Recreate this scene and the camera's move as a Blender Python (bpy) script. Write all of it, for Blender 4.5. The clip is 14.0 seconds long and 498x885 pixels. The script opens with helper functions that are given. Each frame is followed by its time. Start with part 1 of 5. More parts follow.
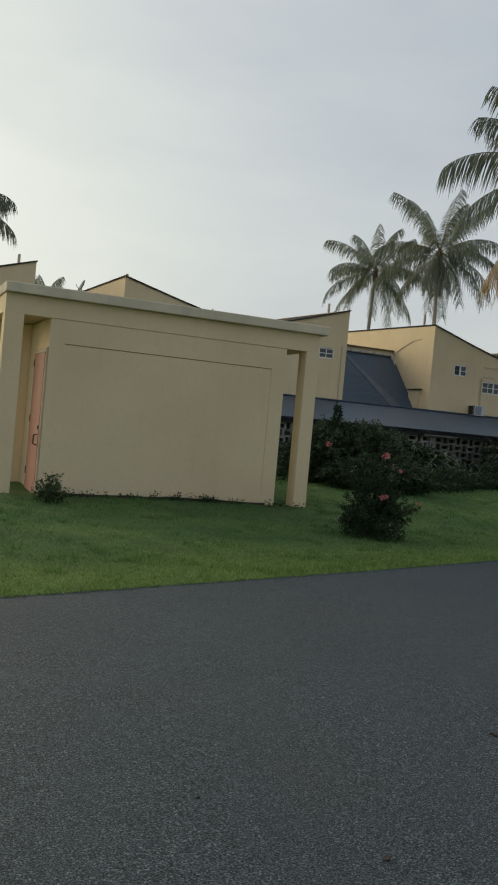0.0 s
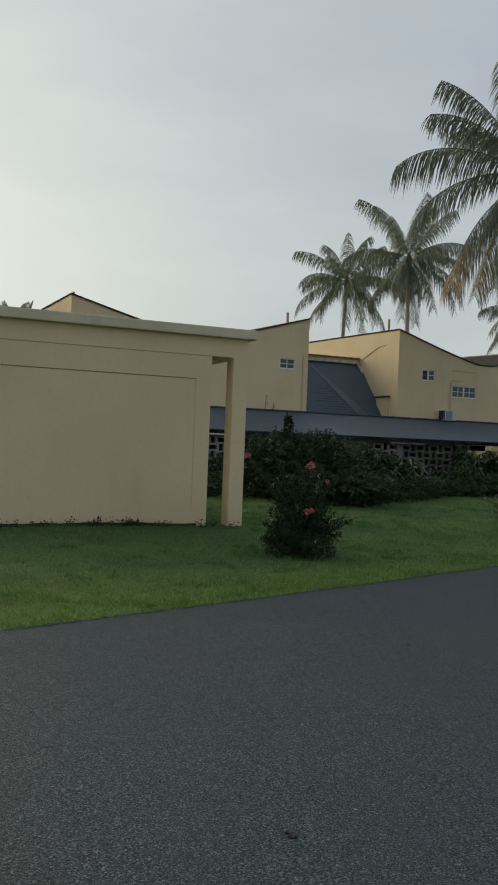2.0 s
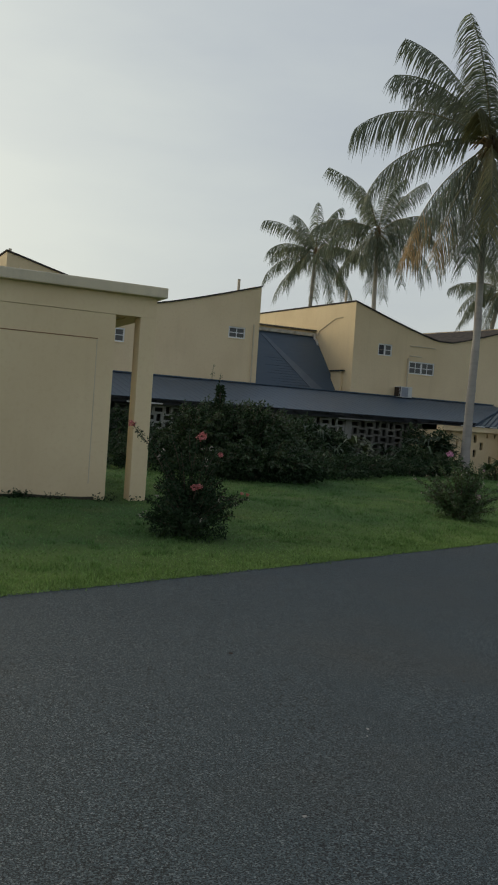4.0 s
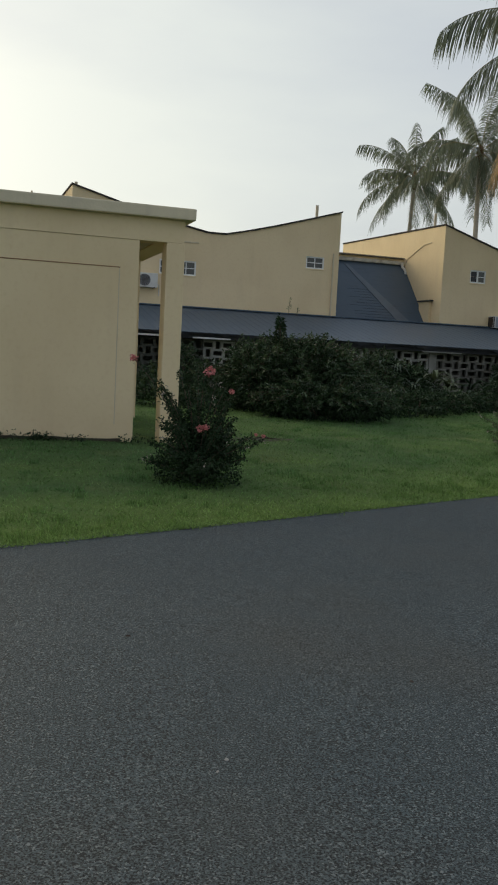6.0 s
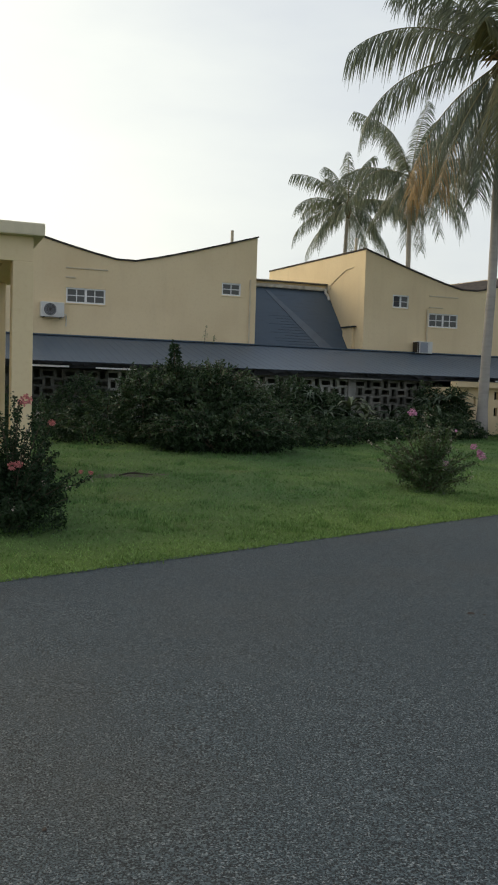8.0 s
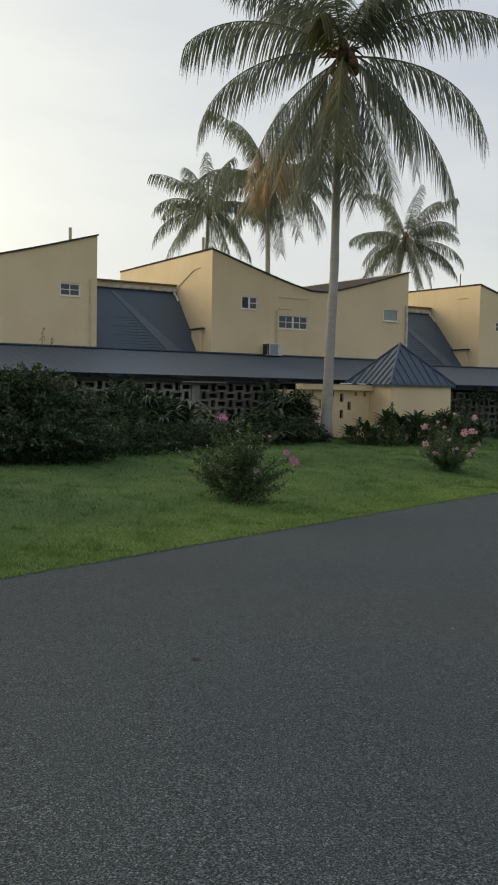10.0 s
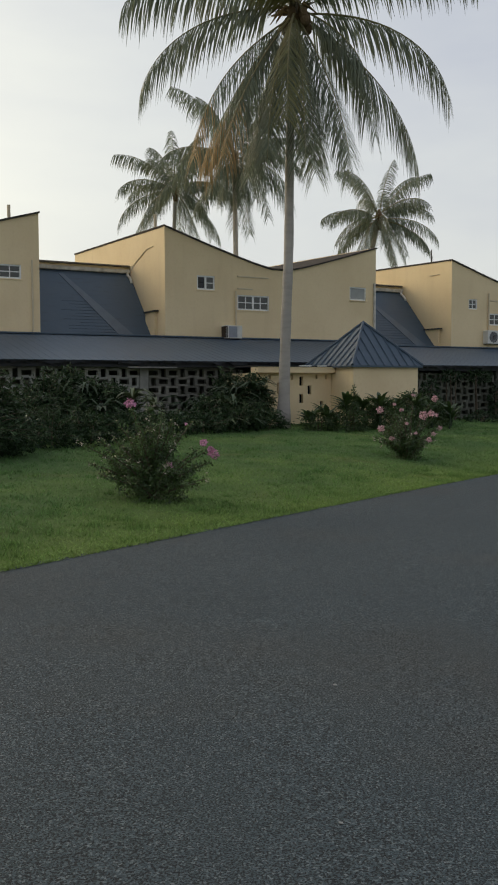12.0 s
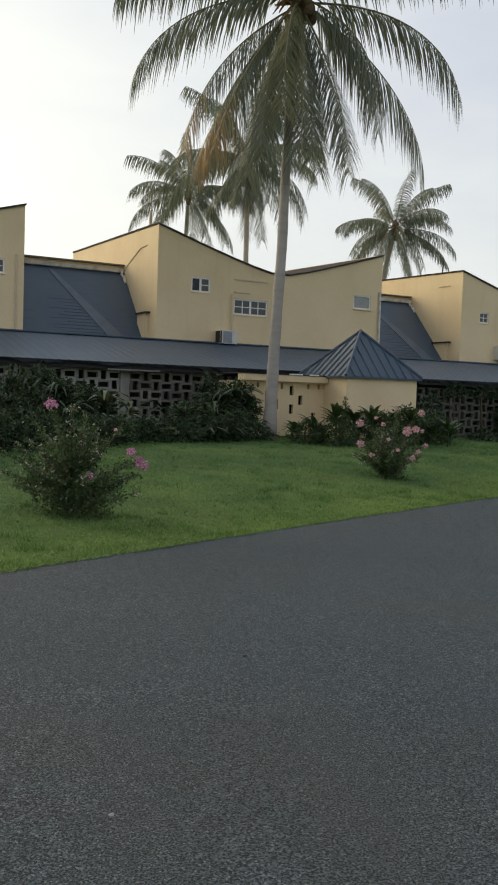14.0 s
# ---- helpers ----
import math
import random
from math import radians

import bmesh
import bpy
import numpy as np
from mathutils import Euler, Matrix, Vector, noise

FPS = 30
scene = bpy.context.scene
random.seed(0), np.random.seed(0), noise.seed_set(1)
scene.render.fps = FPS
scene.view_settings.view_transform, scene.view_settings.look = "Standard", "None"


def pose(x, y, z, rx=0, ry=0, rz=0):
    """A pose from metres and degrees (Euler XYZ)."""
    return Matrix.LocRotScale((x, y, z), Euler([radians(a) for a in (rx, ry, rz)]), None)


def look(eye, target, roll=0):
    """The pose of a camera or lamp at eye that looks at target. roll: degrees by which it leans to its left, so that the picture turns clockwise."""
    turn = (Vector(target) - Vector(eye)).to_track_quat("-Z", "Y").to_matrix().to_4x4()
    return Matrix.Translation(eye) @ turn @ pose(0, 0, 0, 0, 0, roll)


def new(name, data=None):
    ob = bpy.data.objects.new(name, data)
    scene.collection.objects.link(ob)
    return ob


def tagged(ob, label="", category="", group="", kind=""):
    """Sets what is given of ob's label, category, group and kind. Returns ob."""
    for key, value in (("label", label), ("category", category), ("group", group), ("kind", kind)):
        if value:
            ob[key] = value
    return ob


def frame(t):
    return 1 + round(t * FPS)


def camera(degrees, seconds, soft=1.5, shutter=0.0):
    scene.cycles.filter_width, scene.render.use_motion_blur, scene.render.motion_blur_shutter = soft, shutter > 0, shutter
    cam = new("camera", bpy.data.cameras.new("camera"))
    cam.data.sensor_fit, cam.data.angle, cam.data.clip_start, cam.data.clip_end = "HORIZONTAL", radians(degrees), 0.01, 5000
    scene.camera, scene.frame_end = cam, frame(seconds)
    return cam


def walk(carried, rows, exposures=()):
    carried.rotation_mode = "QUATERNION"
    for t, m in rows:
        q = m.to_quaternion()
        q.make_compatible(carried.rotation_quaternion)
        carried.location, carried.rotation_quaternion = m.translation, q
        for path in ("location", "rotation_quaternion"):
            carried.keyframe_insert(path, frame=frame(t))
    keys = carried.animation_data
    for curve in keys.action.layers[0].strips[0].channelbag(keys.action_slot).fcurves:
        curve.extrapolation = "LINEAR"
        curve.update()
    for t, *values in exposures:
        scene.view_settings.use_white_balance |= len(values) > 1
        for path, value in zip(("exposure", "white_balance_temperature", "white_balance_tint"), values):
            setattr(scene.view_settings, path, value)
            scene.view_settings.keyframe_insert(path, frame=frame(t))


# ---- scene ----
cam = camera(31.7, 14.0, soft=1.95)
AXIS = 23.5                                   # the houses stand turned by this much
UX, UY = math.cos(radians(AXIS)), math.sin(radians(AXIS))
LEVEL = Matrix.Rotation(radians(-0.7), 4, Vector((-UY, UX, 0)))
PATH = [
    (0, (0.018, -0.116, 1.473), (0.015, 1.883, 1.432), 4.5),
    (0.5, (0.359, 0.159, 1.505), (0.355, 2.159, 1.505), 1.0),
    (1, (0.609, 0.547, 1.474), (0.603, 2.547, 1.471), 3.0),
    (1.5, (0.894, 0.753, 1.459), (0.902, 2.753, 1.446), 2.1),
    (2, (1.226, 1.127, 1.44), (1.233, 3.127, 1.442), 1.6),
    (2.5, (1.476, 1.452, 1.459), (1.547, 3.451, 1.464), 3.6),
    (2.7, (1.592, 1.567, 1.428), (1.676, 3.565, 1.426), 3.7),
    (4.8, (2.941, 2.842, 1.398), (2.913, 4.841, 1.332), 1.9),
    (5, (3.056, 2.941, 1.373), (2.971, 4.938, 1.309), 1.5),
    (5.5, (3.302, 3.35, 1.387), (3.184, 5.34, 1.222), 2.1),
    (6, (3.584, 3.665, 1.394), (3.395, 5.646, 1.187), 2.3),
    (6.5, (3.87, 4.021, 1.363), (3.669, 6.001, 1.169), 1.9),
    (7, (4.142, 4.447, 1.373), (3.942, 6.428, 1.185), 1.6),
    (7.5, (4.495, 4.694, 1.377), (4.316, 6.681, 1.236), 0.9),
    (8, (4.815, 5.009, 1.335), (4.716, 7.003, 1.205), 1.1),
    (8.5, (5.166, 5.271, 1.34), (5.278, 7.264, 1.222), 2.4),
    (8.7, (5.294, 5.402, 1.33), (5.413, 7.395, 1.217), 1.4),
    (10.8, (6.369, 6.708, 1.353), (6.564, 8.695, 1.235), 1.0),
    (11, (6.485, 6.937, 1.296), (6.685, 8.924, 1.18), 2.1),
    (11.5, (6.724, 7.259, 1.268), (6.922, 9.245, 1.136), 1.3),
    (12, (7.021, 7.625, 1.251), (7.217, 9.611, 1.106), -0.8),
    (12.5, (7.264, 7.887, 1.246), (7.461, 9.872, 1.104), -0.4),
    (13, (7.488, 8.189, 1.219), (7.672, 10.177, 1.096), 1.1),
    (13.5, (7.78, 8.465, 1.202), (7.929, 10.457, 1.108), 1.7),
    (14, (8.053, 8.905, 1.174), (8.204, 10.895, 1.053), 1.3),
]
walk(cam, [(t, LEVEL @ look(eye, target, roll)) for t, eye, target, roll in PATH],
     [(0.0, 0.42, 6220, 2), (0.5, 0.30, 6200, 1), (1.0, 0.26, 6200, 1), (1.5, 0.46, 6190, 1), (2.0, 0.32, 6180, 1), (2.7, 0.36, 6180, 1), (4.8, 0.30, 6200, 2), (5.5, 0.60, 6250, 3), (6.0, 0.58, 6260, 2), (6.2, 0.50, 6260, 2), (6.6, 0.57, 6270, 2), (7.0, 0.66, 6300, 2), (7.5, 0.60, 6290, 2), (8.0, 0.84, 6330, 3), (8.6, 0.90, 6470, 3), (11.0, 0.68, 6470, 4), (11.5, 0.88, 6470, 4), (12.0, 0.70, 6460, 4), (12.5, 0.60, 6450, 4), (13.0, 0.74, 6450, 4), (13.5, 0.66, 6450, 4), (14.0, 0.92, 6450, 4)])

# ---- light ----
SUN_AZ, SUN_EL = -48.0, 17.0                  # degrees from +y to the east, and up
world = bpy.data.worlds.new("hazy_sky")
scene.world = world
world.use_nodes = True
wn, wl = world.node_tree.nodes, world.node_tree.links
wn.clear()
sky = wn.new("ShaderNodeTexSky")
sky.sky_type, sky.sun_disc = "NISHITA", False
sky.sun_elevation, sky.sun_rotation = radians(SUN_EL), radians(SUN_AZ)
sky.air_density, sky.dust_density, sky.ozone_density, sky.altitude = 1.0, 6.0, 1.0, 0
soft = wn.new("ShaderNodeHueSaturation")
soft.inputs["Saturation"].default_value, soft.inputs["Value"].default_value = 0.9, 0.12
cloud = wn.new("ShaderNodeTexNoise")          # thin high cloud, brighter towards the sun
cloud.inputs["Scale"].default_value, cloud.inputs["Detail"].default_value = 2.6, 5
where = wn.new("ShaderNodeTexCoord")
streak = wn.new("ShaderNodeMapping")
streak.inputs["Rotation"].default_value, streak.inputs["Scale"].default_value = (0.3, 0.5, 0.4), (1.0, 1.6, 3.2)
wl.new(where.outputs["Generated"], streak.inputs["Vector"])
wl.new(streak.outputs[0], cloud.inputs["Vector"])
toward = wn.new("ShaderNodeVectorMath")
toward.operation = "DOT_PRODUCT"
toward.inputs[1].default_value = (math.sin(radians(SUN_AZ)) * math.cos(radians(SUN_EL)), math.cos(radians(SUN_AZ)) * math.cos(radians(SUN_EL)), math.sin(radians(SUN_EL)))
near_sun = wn.new("ShaderNodeMapRange")
near_sun.inputs["From Min"].default_value, near_sun.inputs["From Max"].default_value = 0.1, 1.0
near_sun.inputs["To Min"].default_value, near_sun.inputs["To Max"].default_value = -0.27, 0.55
both = wn.new("ShaderNodeMath")
both.operation = "ADD"
veil = wn.new("ShaderNodeMix")
veil.data_type = "RGBA"
veil.inputs["A"].default_value, veil.inputs["B"].default_value = (2.5, 2.57, 3.15, 1), (4.5, 4.4, 4.16, 1)
wl.new(where.outputs["Generated"], toward.inputs[0])
wl.new(toward.outputs["Value"], near_sun.inputs["Value"])
wl.new(near_sun.outputs[0], both.inputs[0])
wl.new(cloud.outputs["Fac"], both.inputs[1])
haze = wn.new("ShaderNodeMix")
haze.data_type, haze.blend_type = "RGBA", "ADD"
haze.inputs["Factor"].default_value = 1.0
height_of = wn.new("ShaderNodeSeparateXYZ")    # the veil thins out overhead
thin = wn.new("ShaderNodeMapRange")
thin.inputs["From Min"].default_value, thin.inputs["From Max"].default_value = 0.0, 0.55
thin.inputs["To Min"].default_value, thin.inputs["To Max"].default_value = 0.18, -0.34
total = wn.new("ShaderNodeMath")
total.operation, total.use_clamp = "ADD", True
wl.new(where.outputs["Generated"], height_of.inputs[0])
wl.new(height_of.outputs["Z"], thin.inputs["Value"])
wl.new(thin.outputs[0], total.inputs[0])
wl.new(both.outputs[0], total.inputs[1])
wl.new(total.outputs[0], veil.inputs["Factor"])
wl.new(soft.outputs[0], haze.inputs["A"])
wl.new(veil.outputs["Result"], haze.inputs["B"])
bg = wn.new("ShaderNodeBackground")
bg.inputs["Strength"].default_value = 0.11
wo = wn.new("ShaderNodeOutputWorld")
wl.new(sky.outputs[0], soft.inputs["Color"])
wl.new(haze.outputs["Result"], bg.inputs["Color"])
wl.new(bg.outputs[0], wo.inputs["Surface"])

sun = new("sun", bpy.data.lights.new("sun", "SUN"))
sun.data.energy, sun.data.angle, sun.data.color = 1.7, radians(52), (1.0, 0.79, 0.54)
az, el = radians(SUN_AZ), radians(SUN_EL)
sun.matrix_world = look((0, 0, 30), (-math.sin(az) * math.cos(el), -math.cos(az) * math.cos(el), 30 - math.sin(el)))


# ---- materials ----
def material(name, base, rough=0.8, metal=0.0, spots=(), bump=(), island=0.0, per_object=0.0, spec=0.5, trans=0.0, verge=None):
    """spots: (scale, low, high, colour, strength, detail) blotches of another colour; bump: (scale, depth in m, detail)."""
    m = bpy.data.materials.new(name)
    m.use_nodes = True
    nt = m.node_tree
    b = nt.nodes["Principled BSDF"]
    b.inputs["Roughness"].default_value, b.inputs["Metallic"].default_value = rough, metal
    b.inputs["Specular IOR Level"].default_value = spec
    geo = nt.nodes.new("ShaderNodeTexCoord")
    rgb = nt.nodes.new("ShaderNodeRGB")
    rgb.outputs[0].default_value = (*base, 1)
    last = rgb.outputs[0]
    for scale, low, high, colour, strength, detail in spots:
        n = nt.nodes.new("ShaderNodeTexNoise")
        n.inputs["Scale"].default_value, n.inputs["Detail"].default_value = scale if not isinstance(scale, tuple) else 1.0, detail
        if isinstance(scale, tuple):
            mp = nt.nodes.new("ShaderNodeMapping")
            mp.inputs["Scale"].default_value = scale
            nt.links.new(geo.outputs["Object"], mp.inputs["Vector"])
            nt.links.new(mp.outputs[0], n.inputs["Vector"])
        else:
            nt.links.new(geo.outputs["Object"], n.inputs["Vector"])
        r = nt.nodes.new("ShaderNodeMapRange")
        r.inputs["From Min"].default_value, r.inputs["From Max"].default_value = low, high
        r.inputs["To Max"].default_value = strength
        nt.links.new(n.outputs["Fac"], r.inputs["Value"])
        mix = nt.nodes.new("ShaderNodeMix")
        mix.data_type = "RGBA"
        nt.links.new(r.outputs[0], mix.inputs["Factor"])
        nt.links.new(last, mix.inputs["A"])
        mix.inputs["B"].default_value = (*colour, 1)
        last = mix.outputs["Result"]
    if verge:                                 # drier, yellower growth along the road side
        sep = nt.nodes.new("ShaderNodeSeparateXYZ")
        nt.links.new(geo.outputs["Object"], sep.inputs[0])
        off = nt.nodes.new("ShaderNodeMath")
        off.operation = "SUBTRACT"
        nt.links.new(sep.outputs["Y"], off.inputs[0])
        nt.links.new(sep.outputs["X"], off.inputs[1])
        n = nt.nodes.new("ShaderNodeTexNoise")
        n.inputs["Scale"].default_value, n.inputs["Detail"].default_value = 0.9, 4
        nt.links.new(geo.outputs["Object"], n.inputs["Vector"])
        add = nt.nodes.new("ShaderNodeMath")
        add.operation = "MULTIPLY_ADD"
        add.inputs[1].default_value = 3.2
        nt.links.new(n.outputs["Fac"], add.inputs[0])
        nt.links.new(off.outputs[0], add.inputs[2])
        r = nt.nodes.new("ShaderNodeMapRange")
        r.inputs["From Min"].default_value, r.inputs["From Max"].default_value = 10.6, 13.4
        r.inputs["To Min"].default_value, r.inputs["To Max"].default_value = 0.55, 0.0
        nt.links.new(add.outputs[0], r.inputs["Value"])
        mix = nt.nodes.new("ShaderNodeMix")
        mix.data_type = "RGBA"
        nt.links.new(r.outputs[0], mix.inputs["Factor"])
        nt.links.new(last, mix.inputs["A"])
        mix.inputs["B"].default_value = (*verge, 1)
        last = mix.outputs["Result"]
    for amount, source in ((island, "ShaderNodeNewGeometry"), (per_object, "ShaderNodeObjectInfo")):
        if amount:
            g = nt.nodes.new(source)
            r = nt.nodes.new("ShaderNodeMapRange")
            r.inputs["To Min"].default_value, r.inputs["To Max"].default_value = 1 - amount, 1 + amount
            nt.links.new(g.outputs["Random Per Island" if source.endswith("Geometry") else "Random"], r.inputs["Value"])
            hs = nt.nodes.new("ShaderNodeHueSaturation")
            nt.links.new(r.outputs[0], hs.inputs["Value"])
            nt.links.new(last, hs.inputs["Color"])
            last = hs.outputs[0]
    nt.links.new(last, b.inputs["Base Color"])
    normal = None
    for scale, depth, detail in bump:
        n = nt.nodes.new("ShaderNodeTexNoise")
        n.inputs["Scale"].default_value, n.inputs["Detail"].default_value = scale, detail
        nt.links.new(geo.outputs["Object"], n.inputs["Vector"])
        bp = nt.nodes.new("ShaderNodeBump")
        bp.inputs["Distance"].default_value = depth
        nt.links.new(n.outputs["Fac"], bp.inputs["Height"])
        if normal:
            nt.links.new(normal, bp.inputs["Normal"])
        normal = bp.outputs[0]
    if normal:
        nt.links.new(normal, b.inputs["Normal"])
    if trans:
        t = nt.nodes.new("ShaderNodeBsdfTranslucent")
        nt.links.new(last, t.inputs["Color"])
        mx = nt.nodes.new("ShaderNodeMixShader")
        mx.inputs[0].default_value = trans
        nt.links.new(b.outputs[0], mx.inputs[1])
        nt.links.new(t.outputs[0], mx.inputs[2])
        nt.links.new(mx.outputs[0], nt.nodes["Material Output"].inputs["Surface"])
    return m


WALL = material("yellow_wall_paint", (0.78, 0.632, 0.388), 0.85, spots=[(0.6, 0.42, 0.75, (0.64, 0.49, 0.28), 0.5, 4), ((3, 3, 0.35), 0.55, 0.85, (0.48, 0.37, 0.22), 0.22, 5), (14, 0.5, 0.8, (0.68, 0.52, 0.3), 0.4, 3)], bump=[(60, 0.002, 4), (2.5, 0.006, 3)], spec=0.25)
TRIM = material("pale_trim_paint", (0.62, 0.52, 0.36), 0.8, spots=[(3, 0.45, 0.8, (0.4, 0.33, 0.22), 0.5, 5)], bump=[(40, 0.002, 3)], spec=0.25)
SLAB = material("weathered_slab_paint", (0.70, 0.61, 0.43), 0.9, spots=[(1.2, 0.4, 0.7, (0.52, 0.46, 0.34), 0.6, 5), ((4, 4, 1.0), 0.5, 0.8, (0.34, 0.31, 0.24), 0.4, 5)], bump=[(30, 0.003, 4)], spec=0.25)
GROOVE = material("old_orange_joint", (0.30, 0.16, 0.08), 0.9, spots=[(8, 0.4, 0.7, (0.18, 0.1, 0.06), 0.6, 4)])
COPING = material("dark_coping", (0.05, 0.045, 0.042), 1.0, spec=0.05, spots=[(5, 0.4, 0.7, (0.13, 0.11, 0.09), 0.6, 4)])
METAL = material("blue_grey_roof_metal", (0.053, 0.082, 0.113), 0.5, 0.0, spec=0.45, spots=[(0.8, 0.4, 0.75, (0.070, 0.095, 0.121), 0.6, 5), ((1.5, 12, 1.5), 0.55, 0.8, (0.035, 0.045, 0.06), 0.5, 4)], bump=[(6, 0.004, 3)], per_object=0.025)
METAL_DARK = material("dark_roof_edge", (0.022, 0.024, 0.028), 0.8, spots=[(9, 0.45, 0.7, (0.05, 0.045, 0.04), 0.6, 4)])
WHITE = material("white_paint", (0.80, 0.79, 0.75), 0.6, spots=[(6, 0.5, 0.8, (0.5, 0.48, 0.42), 0.5, 4)])
GUTTER = material("aged_white_gutter", (0.64, 0.61, 0.53), 0.7, spots=[(5, 0.4, 0.75, (0.2, 0.18, 0.14), 0.7, 5)])
GLASS = material("window_glass", (0.10, 0.10, 0.088), 0.1, spec=0.3)
OPEN = material("dark_open_pane", (0.025, 0.025, 0.025), 0.2, spec=0.3)
CURTAIN = material("grey_blind", (0.34, 0.35, 0.32), 0.7, spots=[(5, 0.4, 0.7, (0.28, 0.29, 0.27), 0.5, 3)])
DOOR = material("brown_red_door_paint", (0.36, 0.155, 0.10), 0.6, spots=[((5, 5, 0.6), 0.45, 0.75, (0.28, 0.12, 0.08), 0.6, 4)])
DOOR_WOOD = material("brown_timber", (0.17, 0.11, 0.055), 0.65, spots=[((6, 6, 0.7), 0.45, 0.7, (0.1, 0.06, 0.03), 0.6, 4)])
IRON = material("dark_iron", (0.05, 0.045, 0.04), 0.6, 0.6, spots=[(20, 0.4, 0.7, (0.09, 0.05, 0.03), 0.6, 4)])
CONCRETE = material("weathered_concrete", (0.27, 0.265, 0.23), 0.9, spots=[(3, 0.4, 0.7, (0.11, 0.11, 0.095), 0.7, 5), (18, 0.45, 0.7, (0.23, 0.22, 0.2), 0.4, 4)], bump=[(30, 0.004, 4)], per_object=0.15)
# Darker copy of BLOCK: blotchy stains, with eave shade in the base tone.
SHADED = material("shaded_stained_block", (0.19, 0.185, 0.155), 0.95, spots=[(0.9, 0.4, 0.65, (0.05, 0.052, 0.04), 0.85, 5), (12, 0.45, 0.7, (0.2, 0.18, 0.14), 0.4, 4)], bump=[(30, 0.004, 4)], per_object=0.3)
# Block tone between SHADED and DARKBLOCK, with darker blotches.
MIDBLOCK = material("mid_dark_block", (0.12, 0.122, 0.095), 0.95, spots=[(0.9, 0.4, 0.65, (0.045, 0.05, 0.036), 0.85, 5), (12, 0.45, 0.7, (0.13, 0.125, 0.1), 0.4, 4)], bump=[(30, 0.004, 4)], per_object=0.3)
# Very dark block tone; on gallery panel and far-left wall it stands for shade.
DARKBLOCK = material("very_dark_block", (0.075, 0.075, 0.06), 0.95, spots=[(4, 0.4, 0.7, (0.035, 0.04, 0.03), 0.7, 5)], bump=[(30, 0.004, 4)], per_object=0.2)
PLASTIC = material("ac_casing_paint", (0.62, 0.61, 0.56), 0.5, spots=[(4, 0.5, 0.8, (0.4, 0.38, 0.33), 0.5, 4)])
DARK = material("opening_shade", (0.008, 0.008, 0.008), 0.95, spec=0.1)


def asphalt_material():
    """Worn asphalt: grey stones of many tones, pits of dark binder between them and broad patches."""
    m = bpy.data.materials.new("asphalt")
    m.use_nodes = True
    nt = m.node_tree
    b = nt.nodes["Principled BSDF"]
    b.inputs["Roughness"].default_value, b.inputs["Specular IOR Level"].default_value = 0.78, 0.3
    tc = nt.nodes.new("ShaderNodeTexCoord")

    def fine(scale, detail, low, high, to):
        n = nt.nodes.new("ShaderNodeTexNoise")
        n.inputs["Scale"].default_value, n.inputs["Detail"].default_value = scale, detail
        nt.links.new(tc.outputs["Object"], n.inputs["Vector"])
        r = nt.nodes.new("ShaderNodeMapRange")
        r.inputs["From Min"].default_value, r.inputs["From Max"].default_value, r.inputs["To Max"].default_value = low, high, to
        nt.links.new(n.outputs["Fac"], r.inputs["Value"])
        return r.outputs[0]

    def over(a, factor, colour):
        x = nt.nodes.new("ShaderNodeMix")
        x.data_type = "RGBA"
        nt.links.new(factor, x.inputs["Factor"])
        nt.links.new(a, x.inputs["A"])
        x.inputs["B"].default_value = (*colour, 1)
        return x.outputs["Result"]

    vo = nt.nodes.new("ShaderNodeTexVoronoi")
    vo.inputs["Scale"].default_value = 138
    nt.links.new(tc.outputs["Object"], vo.inputs["Vector"])
    sep = nt.nodes.new("ShaderNodeSeparateColor")
    nt.links.new(vo.outputs["Color"], sep.inputs[0])
    stone = nt.nodes.new("ShaderNodeValToRGB")
    e = stone.color_ramp.elements
    e[0].position, e[0].color = 0.0, (0.023, 0.033, 0.038, 1)
    e[1].position, e[1].color = 1.0, (0.215, 0.240, 0.244, 1)
    for p, c in ((0.4, (0.050, 0.070, 0.079, 1)), (0.86, (0.104, 0.136, 0.147, 1))):
        e.new(p).color = c
    nt.links.new(sep.outputs[0], stone.inputs[0])
    pits = fine(128, 3, 0.495, 0.57, 0.92)
    last = over(stone.outputs[0], fine(0.45, 5, 0.4, 0.7, 0.4), (0.043, 0.062, 0.071))
    last = over(last, fine(0.38, 5, 0.53, 0.7, 0.42), (0.084, 0.078, 0.062))
    last = over(last, fine(6, 5, 0.5, 0.75, 0.35), (0.060, 0.083, 0.092))
    last = over(last, pits, (0.008, 0.010, 0.011))
    nt.links.new(last, b.inputs["Base Color"])
    bp = nt.nodes.new("ShaderNodeBump")
    bp.invert = True
    bp.inputs["Distance"].default_value, bp.inputs["Strength"].default_value = 0.006, 0.8
    nt.links.new(pits, bp.inputs["Height"])
    grain = nt.nodes.new("ShaderNodeBump")
    grain.invert = True
    grain.inputs["Distance"].default_value, grain.inputs["Strength"].default_value = 0.003, 0.5
    nt.links.new(vo.outputs["Distance"], grain.inputs["Height"])
    nt.links.new(bp.outputs[0], grain.inputs["Normal"])
    nt.links.new(grain.outputs[0], b.inputs["Normal"])
    return m


